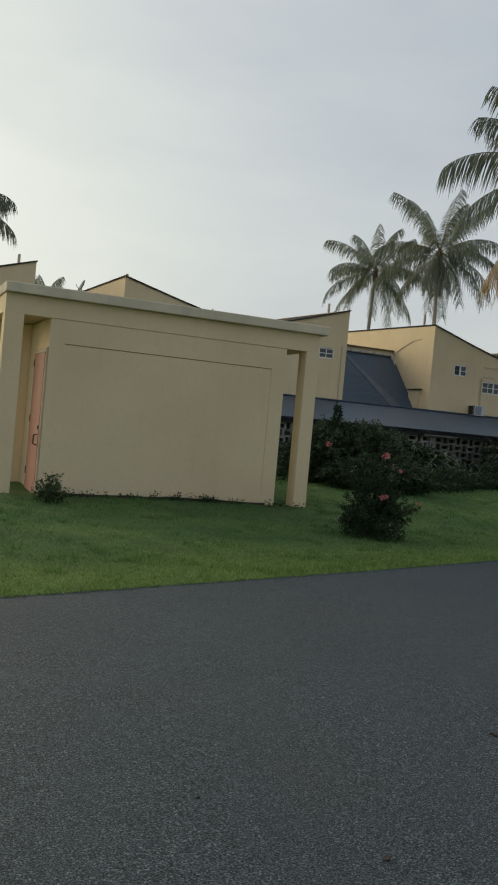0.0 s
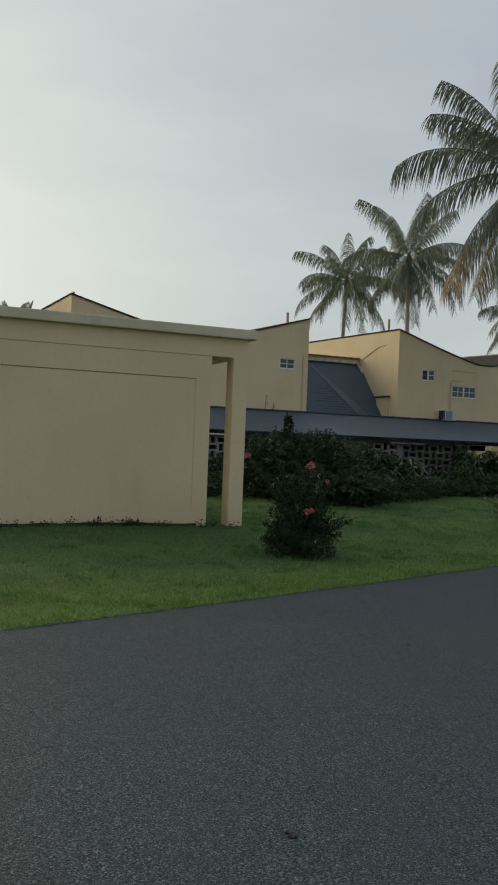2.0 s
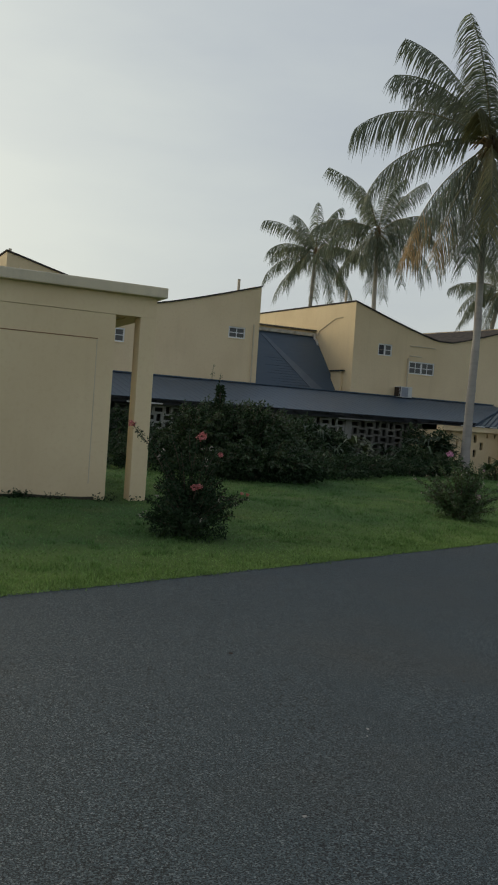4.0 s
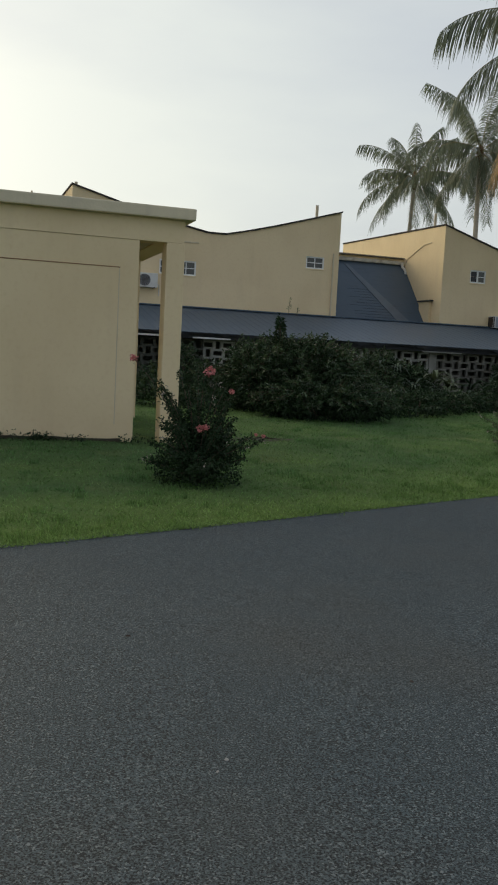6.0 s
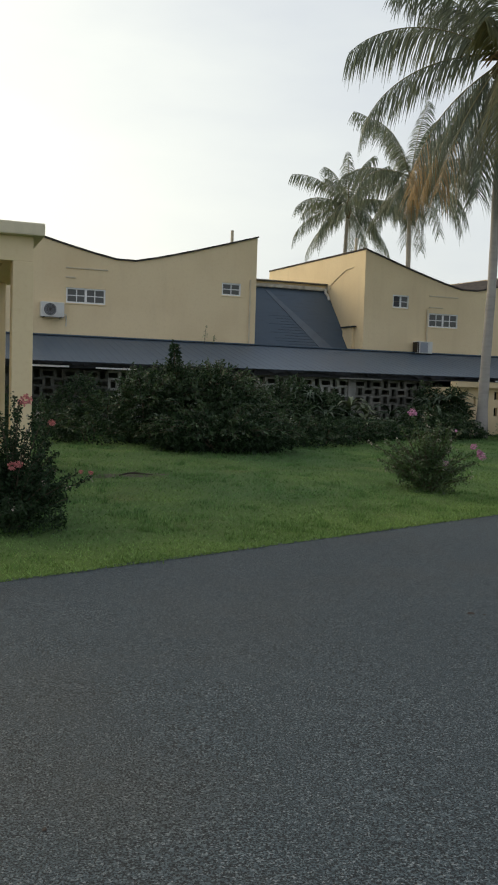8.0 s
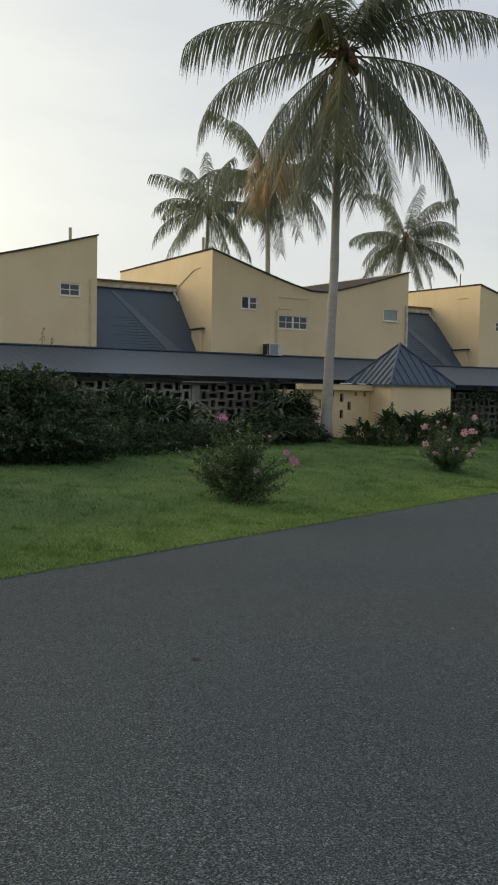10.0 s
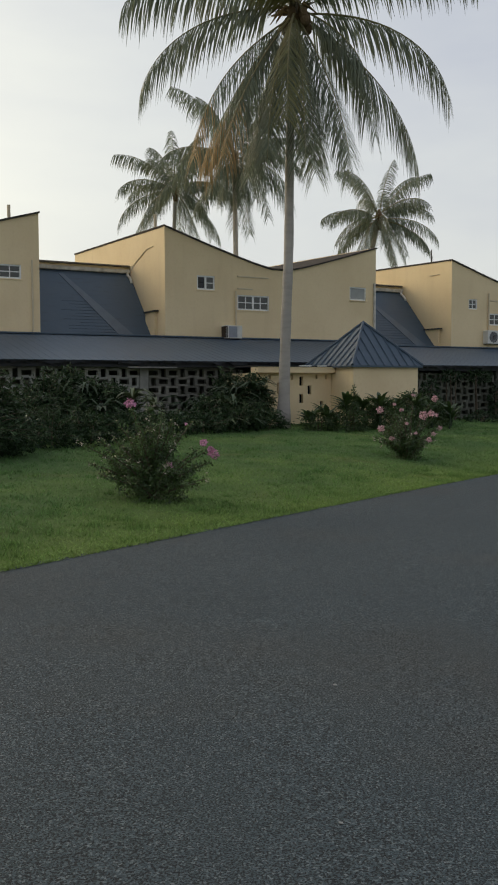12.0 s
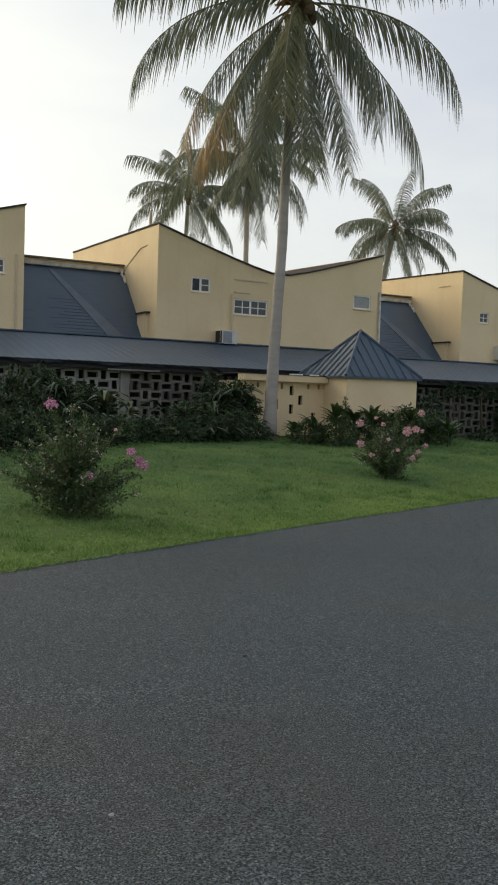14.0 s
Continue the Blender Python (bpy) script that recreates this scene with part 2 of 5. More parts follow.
ASPHALT = asphalt_material()
SOIL = material("lawn_soil", (0.080, 0.136, 0.048), 0.95, spots=[(0.35, 0.4, 0.65, (0.132, 0.198, 0.056), 0.9, 5), (1.3, 0.45, 0.65, (0.062, 0.108, 0.036), 0.6, 6), (0.9, 0.58, 0.8, (0.21, 0.20, 0.085), 0.5, 6), (25, 0.4, 0.7, (0.068, 0.105, 0.034), 0.6, 4)], bump=[(18, 0.03, 5), (60, 0.02, 3)], spec=0.1, verge=(0.165, 0.225, 0.052))
GRASS = material("grass_blades", (0.118, 0.222, 0.080), 0.75, spots=[(0.35, 0.4, 0.65, (0.205, 0.312, 0.090), 0.9, 4), (1.3, 0.45, 0.65, (0.095, 0.170, 0.054), 0.6, 6), (5, 0.5, 0.7, (0.100, 0.175, 0.055), 0.6, 4), (0.9, 0.58, 0.8, (0.33, 0.30, 0.13), 0.6, 5)], island=0.3, spec=0.1, trans=0.3, verge=(0.245, 0.34, 0.085))
TUFT = material("tuft_blades", (0.108, 0.200, 0.068), 0.75, spots=[(0.9, 0.45, 0.7, (0.15, 0.25, 0.075), 0.8, 4)], island=0.35, spec=0.1, trans=0.3, verge=(0.20, 0.29, 0.07))
METAL_PALE = material("paler_roof_metal", (0.092, 0.120, 0.148), 0.5, 0.0, spots=[(3, 0.4, 0.7, (0.07, 0.085, 0.11), 0.6, 4)])
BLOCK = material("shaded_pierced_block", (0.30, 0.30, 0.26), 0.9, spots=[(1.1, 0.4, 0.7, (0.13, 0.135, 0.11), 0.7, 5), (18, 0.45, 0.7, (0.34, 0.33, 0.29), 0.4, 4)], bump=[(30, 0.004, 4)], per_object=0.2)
PANEL = material("grey_blue_panel", (0.26, 0.28, 0.31), 0.5, spots=[(4, 0.5, 0.8, (0.2, 0.2, 0.2), 0.5, 4)])
SHROUD = material("grey_fan_shroud", (0.22, 0.23, 0.23), 0.6, spots=[(9, 0.4, 0.7, (0.07, 0.07, 0.065), 0.6, 4)])
FELT = material("weathered_roof_felt", (0.20, 0.18, 0.15), 0.9, spots=[(4, 0.4, 0.7, (0.11, 0.1, 0.085), 0.7, 5)])
LEAF = material("shrub_leaf", (0.055, 0.095, 0.029), 0.45, spots=[(2.5, 0.45, 0.7, (0.11, 0.15, 0.045), 0.6, 3)], island=0.5, spec=0.5, trans=0.25)
LEAF_DARK = material("hedge_leaf", (0.023, 0.045, 0.017), 0.6, spots=[(1.2, 0.45, 0.7, (0.034, 0.056, 0.021), 0.6, 3)], island=0.5, spec=0.22, trans=0.15)
SPRAY = material("young_hedge_leaf", (0.044, 0.076, 0.028), 0.5, spots=[(2.0, 0.45, 0.7, (0.085, 0.12, 0.05), 0.6, 3)], island=0.45, spec=0.4, trans=0.2)
LEAF_PALE = material("pale_strap_leaf", (0.12, 0.15, 0.07), 0.5, spots=[(3, 0.5, 0.75, (0.24, 0.25, 0.15), 0.6, 3)], island=0.35, spec=0.4, trans=0.2)
STRAP = material("strap_leaf", (0.046, 0.074, 0.036), 0.55, island=0.45, spec=0.3, trans=0.2)
FROND = material("palm_leaflet", (0.150, 0.172, 0.118), 0.55, spots=[(0.6, 0.5, 0.75, (0.19, 0.185, 0.10), 0.5, 3)], island=0.35, spec=0.3, trans=0.4)
FROND_DRY = material("dry_palm_leaflet", (0.36, 0.24, 0.11), 0.7, spots=[(0.8, 0.4, 0.7, (0.16, 0.12, 0.05), 0.6, 3)], island=0.3, spec=0.2, trans=0.3)
FROND_YELLOW = material("yellowing_palm_leaflet", (0.185, 0.178, 0.08), 0.6, spots=[(0.8, 0.4, 0.7, (0.08, 0.09, 0.03), 0.6, 3)], island=0.3, spec=0.3, trans=0.3)
STEM = material("shrub_stem", (0.10, 0.075, 0.05), 0.9)
RACHIS = material("palm_rachis", (0.16, 0.14, 0.06), 0.6)
BARK = material("palm_bark", (0.34, 0.31, 0.27), 0.9, spots=[((2, 2, 9), 0.45, 0.65, (0.25, 0.23, 0.2), 0.45, 3), (2, 0.5, 0.75, (0.42, 0.39, 0.34), 0.6, 4)], bump=[(12, 0.012, 4)])
FIBRE = material("palm_fibre", (0.13, 0.085, 0.045), 0.95, bump=[(20, 0.02, 4)])
PINK = material("pink_petal", (0.60, 0.30, 0.45), 0.6, island=0.3, spec=0.2, trans=0.3)
CORAL = material("coral_petal", (0.60, 0.23, 0.22), 0.6, island=0.3, spec=0.2, trans=0.3)
BLUSH = material("blush_petal", (0.68, 0.44, 0.47), 0.6, island=0.3, spec=0.2, trans=0.3)
BARE = material("bare_earth", (0.058, 0.047, 0.03), 0.95, spots=[(6, 0.4, 0.7, (0.055, 0.06, 0.03), 0.7, 5)], bump=[(25, 0.02, 4)])
BUD = material("pale_flower_bud", (0.42, 0.36, 0.30), 0.6, island=0.3, spec=0.2, trans=0.2)
LITTER = material("dry_leaf_litter", (0.035, 0.025, 0.018), 0.9)
PEBBLE = material("pale_pebble", (0.24, 0.24, 0.23), 0.8)


# ---- builders ----
def mesh_object(name, verts, faces, mat, parent=None, label=""):
    me = bpy.data.meshes.new(name)
    me.from_pydata(verts, [], faces)
    me.materials.append(mat)
    me.update()
    ob = new(name, me)
    if parent:
        ob.parent = parent
    return tagged(ob, label)


def part(name, bm, mat, parent=None, label=""):
    """Links a bmesh as one mesh object under a thing or a part."""
    me = bpy.data.meshes.new(name)
    bmesh.ops.recalc_face_normals(bm, faces=bm.faces)
    bm.to_mesh(me)
    bm.free()
    me.materials.append(mat)
    ob = new(name, me)
    if parent:
        ob.parent = parent
    return tagged(ob, label)


def thing(name, m, label, category, group="", kind=""):
    ob = new(name)
    ob.empty_display_size = 0.2
    ob.matrix_world = m
    return tagged(ob, label, category, group, kind)


def add_box(bm, x0, x1, y0, y1, z0, z1, bevel=0.0):
    v = [bm.verts.new((x, y, z)) for z in (z0, z1) for x, y in ((x0, y0), (x1, y0), (x1, y1), (x0, y1))]
    f = [bm.faces.new([v[i] for i in q]) for q in ((3, 2, 1, 0), (4, 5, 6, 7), (0, 1, 5, 4), (1, 2, 6, 5), (2, 3, 7, 6), (3, 0, 4, 7))]
    if bevel:
        bmesh.ops.bevel(bm, geom=list({e for q in f for e in q.edges}), offset=bevel, segments=2, profile=0.6, affect="EDGES")
    return bm


def box(x0, x1, y0, y1, z0, z1, bevel=0.0):
    return add_box(bmesh.new(), x0, x1, y0, y1, z0, z1, bevel)


def add_tube(bm, points, radii, sides=8, cap=True):
    rings = []
    for i, p in enumerate(points):
        a, b = Vector(points[max(i - 1, 0)]), Vector(points[min(i + 1, len(points) - 1)])
        d = (b - a).normalized()
        x = d.orthogonal().normalized() if not rings else (lastx - d * lastx.dot(d)).normalized()
        lastx = x
        y = d.cross(x)
        r = radii[i] if not isinstance(radii, (int, float)) else radii
        rings.append([bm.verts.new(Vector(p) + r * (math.cos(k * math.tau / sides) * x + math.sin(k * math.tau / sides) * y)) for k in range(sides)])
    for a, b in zip(rings, rings[1:]):
        for k in range(sides):
            bm.faces.new((a[k], a[(k + 1) % sides], b[(k + 1) % sides], b[k]))
    if cap:
        bm.faces.new(rings[0][::-1])
        bm.faces.new(rings[-1])
    return bm


def tube(points, radii, sides=8):
    return add_tube(bmesh.new(), points, radii, sides)


def prism(outline, a, b, axis="y"):
    """A closed outline of (p, q), extruded along an axis from a to b."""
    bm = bmesh.new()
    put = {"y": lambda p, q, t: (p, t, q), "x": lambda p, q, t: (t, p, q), "z": lambda p, q, t: (p, q, t)}[axis]
    v0 = [bm.verts.new(put(p, q, a)) for p, q in outline]
    v1 = [bm.verts.new(put(p, q, b)) for p, q in outline]
    bm.faces.new(v0)
    bm.faces.new(v1[::-1])
    for i in range(len(outline)):
        j = (i + 1) % len(outline)
        bm.faces.new((v0[i], v0[j], v1[j], v1[i]))
    return bm


def pierced_wall(us, low, top, holes, v, thick):
    """A wall along x with sloping top(u) and true openings (u0, u1, z0, z1), from v to v + thick."""
    bm = bmesh.new()
    cu = sorted(set([round(u, 4) for u in us] + [round(h[k], 4) for h in holes for k in (0, 1)]))
    cz = sorted(set([low] + [round(h[k], 4) for h in holes for k in (2, 3)])) + [None]
    made = {}

    def vert(i, j, y):
        if (i, j, y) not in made:
            made[i, j, y] = bm.verts.new((cu[i], y, top(cu[i]) if cz[j] is None else cz[j]))
        return made[i, j, y]

    def solid(i, j):
        if not (0 <= i < len(cu) - 1 and 0 <= j < len(cz) - 1):
            return False
        x, z = (cu[i] + cu[i + 1]) / 2, cz[j] + 0.002
        return not any(h[0] < x < h[1] and h[2] < z < h[3] for h in holes)
    w = v + thick
    for i in range(len(cu) - 1):
        for j in range(len(cz) - 1):
            if not solid(i, j):
                continue
            c = ((i, j), (i + 1, j), (i + 1, j + 1), (i, j + 1))
            bm.faces.new([vert(*q, v) for q in c])
            bm.faces.new([vert(*q, w) for q in c[::-1]])
            for (di, dj), p, q in (((0, -1), c[0], c[1]), ((1, 0), c[1], c[2]), ((0, 1), c[2], c[3]), ((-1, 0), c[3], c[0])):
                if not solid(i + di, j + dj):
                    bm.faces.new((vert(*p, v), vert(*p, w), vert(*q, w), vert(*q, v)))
    return bm


HOUSE = pose(3.51, 34.04, 0, 0, 0, AXIS)      # local x along the row, y to the back


def spot(u, v, z=0.0):
    """A place of the row's frame in the world."""
    return HOUSE @ Vector((u, v, z))


# ---- ground and road ----
def edge_of_road(s):
    k = min(max((s - 6) / 20, 0), 1)
    return 6.24 + 0.52 * k * k * (3 - 2 * k)


def road_height(s):
    return -0.02 - 0.0072 * min(max(s, -40), 45)


def height(x, y):
    n, s = (y - x) * 0.70711, (x + y) * 0.70711
    e = edge_of_road(s)
    z = road_height(s)
    if n > e:
        z += 0.035 * min(n - e, 14) * min(max((s - 4) / 10, 0.4), 1) + 0.012 * max(0, min(s, 32) - 12) * min(1, (n - e) / 3)
        z += 0.025 * noise.noise(Vector((x * 0.5, y * 0.5, 0))) * min(1, (n - e) / 2)
    return z


def along(s, n):
    return ((s - n) * 0.70711, (s + n) * 0.70711)


def build_ground():
    ss = [-2500, -1200, -500, -200, -100, -60, -40] + [i * 0.8 for i in range(-38, 82)] + [70, 80, 100, 140, 220, 500, 1200, 2500]
    # columns across: beyond the road, under it, then the lawn from its edge
    ns = [-2500, -900, -300, -100, -40, -15, -6, -2.5] + [-1.4, 0, 2, 4, 5.2] + [-0.04] + [0.12, 0.35, 0.7] + [0.7 + 0.6 * i for i in range(1, 60)] + [45, 60, 90, 150, 300, 700, 2500]
    verts, faces = [], []
    for s in ss:
        e = edge_of_road(s)
        for i, n in enumerate(ns):
            m = n if i < 13 else n + e
            x, y = along(s, m)
            z = height(x, y)
            if i < 7:
                z += 0.02
            elif i < 14:
                z = road_height(s) - (0.02 if i == 13 else 0.07)
            verts.append((x, y, z + (0.004 if 13 < i else 0)))
    w = len(ns)
    for i in range(len(ss) - 1):
        for j in range(w - 1):
            faces.append((i * w + j, (i + 1) * w + j, (i + 1) * w + j + 1, i * w + j + 1))
    g = mesh_object("ground", verts, [f[::-1] for f in faces], SOIL)
    for p in g.data.polygons:
        p.use_smooth = True
    tagged(g, "mown green lawn with thin yellowish patches beside the road", "lawn", kind="structure")
    verts, faces = [], []
    ss = [-400, -150, -60, -30] + [i * 0.25 for i in range(-80, 200)] + [60, 90, 150, 400]
    for s in ss:
        z = road_height(s)
        wob = 0.07 * noise.noise(Vector((s * 1.1, 0, 3))) + 0.04 * noise.noise(Vector((s * 3.7, 0, 9))) - 0.02
        for n, d in ((-1.5, -0.05), (-1.3, 0), (1.0, 0.03), (3.4, 0.045), (5.2, 0.03), (edge_of_road(s) - 0.1 + wob, 0.030), (edge_of_road(s) + 0.03 + wob, 0.022)):
            verts.append((*along(s, n), z + d - 0.03))
    for i in range(len(ss) - 1):
        for j in range(6):
            faces.append((i * 7 + j, i * 7 + j + 1, (i + 1) * 7 + j + 1, (i + 1) * 7 + j))
    r = mesh_object("road", verts, [f[::-1] for f in faces], ASPHALT)
    for p in r.data.polygons:
        p.use_smooth = True
    tagged(r, "worn dark grey asphalt road with exposed pale aggregate", "road", kind="structure")


build_ground()


# ---- houses ----
def build_window(parent, u0, u1, z0, z1, v, cols, rows, blind=False, mullion=None, slider=False):
    """A white framed window set into its opening."""
    bm = bmesh.new()
    f, d = 0.045, 0.07
    add_box(bm, u0, u1, v + 0.02, v + 0.02 + d, z0, z0 + f)
    add_box(bm, u0, u1, v + 0.02, v + 0.02 + d, z1 - f, z1)
    add_box(bm, u0, u0 + f, v + 0.02, v + 0.02 + d, z0 + f, z1 - f)
    add_box(bm, u1 - f, u1, v + 0.02, v + 0.02 + d, z0 + f, z1 - f)
    w = part("window", bm, WHITE, parent, "white framed window with small panes")
    wx, wz = (u1 - u0 - 2 * f) / cols, (z1 - z0 - 2 * f) / rows
    for i in range(1, cols):
        x = u0 + f + i * wx
        t = 0.035 if mullion and i in mullion else 0.014
        part("glazing_bar", box(x - t, x + t, v + 0.03, v + 0.08, z0 + f, z1 - f), WHITE, w)
    for j in range(1, rows):
        z = z0 + f + j * wz
        part("glazing_bar", box(u0 + f if not slider else (u0 + u1) / 2, u1 - f, v + 0.034, v + 0.076, z - 0.013, z + 0.013), WHITE, w)
    for i in range(cols):
        for j in range(rows):
            part("pane", box(u0 + f + i * wx + 0.005, u0 + f + (i + 1) * wx - 0.005, v + 0.05, v + 0.056, z0 + f + j * wz + 0.005, z0 + f + (j + 1) * wz - 0.005), CURTAIN if blind else OPEN if slider and i == 0 else GLASS, w)
    part("sill", box(u0 - 0.02, u1 + 0.02, v - (0.05 if blind else 0.02), v + 0.1, z0 - 0.035, z0 - 0.004, 0.006), WALL, w)


def build_house(u0, u1, base, zl, zv, zr, windows, label, vents=(), boards=(), depth=9.0, v=0.3, valley=None):
    h = thing("townhouse", HOUSE, label, "house", "row of townhouses")
    va, vb = valley or (u0 + (u1 - u0) * 0.47, u0 + (u1 - u0) * 0.54)

    def top(u):
        if u <= va:
            k = (va - u) / (va - u0)
            return zv + (zl - zv) * (k ** 1.15)
        if u >= vb:
            k = (u - vb) / (u1 - vb)
            return zv + (zr - zv) * (k ** 1.12)
        return zv
    us = [u0 + (va - u0) * i / 6 for i in range(6)] + [va, vb] + [vb + (u1 - vb) * i / 6 for i in range(1, 7)]
    part("front_wall", pierced_wall(us, base, top, [w[:4] for w in windows], v, 0.2), WALL, h)
    rise = 0.028                              # the roof climbs gently to the back
    part("back_wall", pierced_wall(us, base, lambda u: top(u) + rise * (depth - 0.2), [], v + depth - 0.2, 0.2), WALL, h)
    for a, b, z in ((u0, u0 + 0.2, zl), (u1 - 0.2, u1, zr)):
        part("side_wall", prism([(v + 0.2, base), (v + depth - 0.2, base), (v + depth - 0.2, z + rise * (depth - 0.2)), (v + 0.2, z + rise * 0.2)], a, b, "x"), WALL, h)
    part("floor_slab", box(u0 + 0.2, u1 - 0.2, v + 0.2, v + depth - 0.2, 2.9, 3.05), CONCRETE, h)
    # the butterfly roof, a slab that follows the top of the walls
    line = [(u, top(u)) for u in us]
    roof = [(line[0][0] - 0.03, line[0][1] + 0.003)] + [(u, z + 0.003) for u, z in line[1:-1]] + [(line[-1][0] + 0.03, line[-1][1] + 0.003)]
    bm = prism(roof + [(u, z + 0.05) for u, z in roof[::-1]], v - 0.05, v + depth)
    for q in bm.verts:
        q.co.z += rise * max(0, q.co.y - v)
    part("roof", bm, COPING, h, "dark thin roof edge")
    for w in windows:
        build_window(h, *w[:4], v, *w[4:])
    for u, vv, z0, z1 in vents:
        part("vent_pipe", tube([(u, vv, z0), (u, vv, z1), (u, vv, z1 + 0.005)], [0.05, 0.05, 0.058], 10), TRIM, h)
    for a, b, z in boards:
        part("drip_ledge", box(a, b, v - 0.03, v + 0.02, z, z + 0.045, 0.008), TRIM, h)
    return h


HL = "two-storey yellow rendered townhouse with a butterfly roofline"
build_house(-21.0, -12.1, 0.1, 6.4, 5.3, 6.43, [], HL, vents=[(-12.6, 0.9, 6.3, 6.68)])
h1 = build_house(-9.0, 0.06, 0.1, 6.4, 5.31, 6.41, [(-6.18, -4.96, 3.9, 4.37, 4, 2, False, (2,)), (-1.14, -0.48, 4.46, 4.87, 2, 2)], HL,
                 vents=[(-8.85, 0.7, 6.3, 6.55), (-0.73, 0.6, 6.2, 6.62)], boards=[(-6.2, -5.9, 4.66), (-6.2, -4.9, 4.95)], valley=(-4.62, -4.02))
h2 = build_house(4.1, 12.46, 0.1, 6.37, 5.23, 6.25, [(5.23, 5.88, 4.44, 4.9, 2, 2, False, (1,), True), (6.72, 7.95, 3.84, 4.34, 4, 2, False, (2,)), (11.3, 12.02, 4.36, 4.83, 1, 1, True)], HL,
                 vents=[(4.22, 1.3, 6.3, 6.92)], boards=[(6.72, 7.92, 4.92), (6.72, 7.3, 4.52)], valley=(8.05, 8.75))
h3 = build_house(16.1, 24.6, 0.1, 6.07, 5.0, 6.0, [(16.98, 17.43, 4.25, 4.65, 2, 2), (18.08, 19.2, 3.66, 4.13, 4, 2, False, (2,))], HL,
                 boards=[(18.1, 19.2, 4.6)], valley=(20.0, 20.6))
part("aerial_mast", tube([(16.54, 2.0, 6.0), (16.55, 2.0, 6.74)], [0.024, 0.02], 8), IRON, h3, "thin dark aerial mast")


def downpipe(parent, points, r=0.035, mat=TRIM):
    return part("downpipe", tube(points, r, 8), mat, parent)


downpipe(h1, [(-0.17, 0.25, 2.7), (-0.17, 0.25, 5.0), (-0.17, 0.25, 5.02)], 0.03)
downpipe(h2, [(6.64, 0.25, 2.75), (6.64, 0.25, 4.45)], 0.03)
downpipe(h2, [(12.37, 0.25, 2.8), (12.37, 0.25, 5.0)], 0.045, GUTTER)
downpipe(h3, [(18.0, 0.25, 2.8), (18.0, 0.25, 4.9)], 0.03)
# slanting pipes on the flank walls, above the gutters
downpipe(h2, [(4.083, 1.2, 5.86), (4.083, 1.75, 5.84), (4.083, 3.0, 5.42), (4.03, 3.05, 5.2)], 0.013, TRIM)
downpipe(h3, [(16.083, 1.0, 5.62), (16.083, 1.6, 5.62)], 0.013, TRIM)


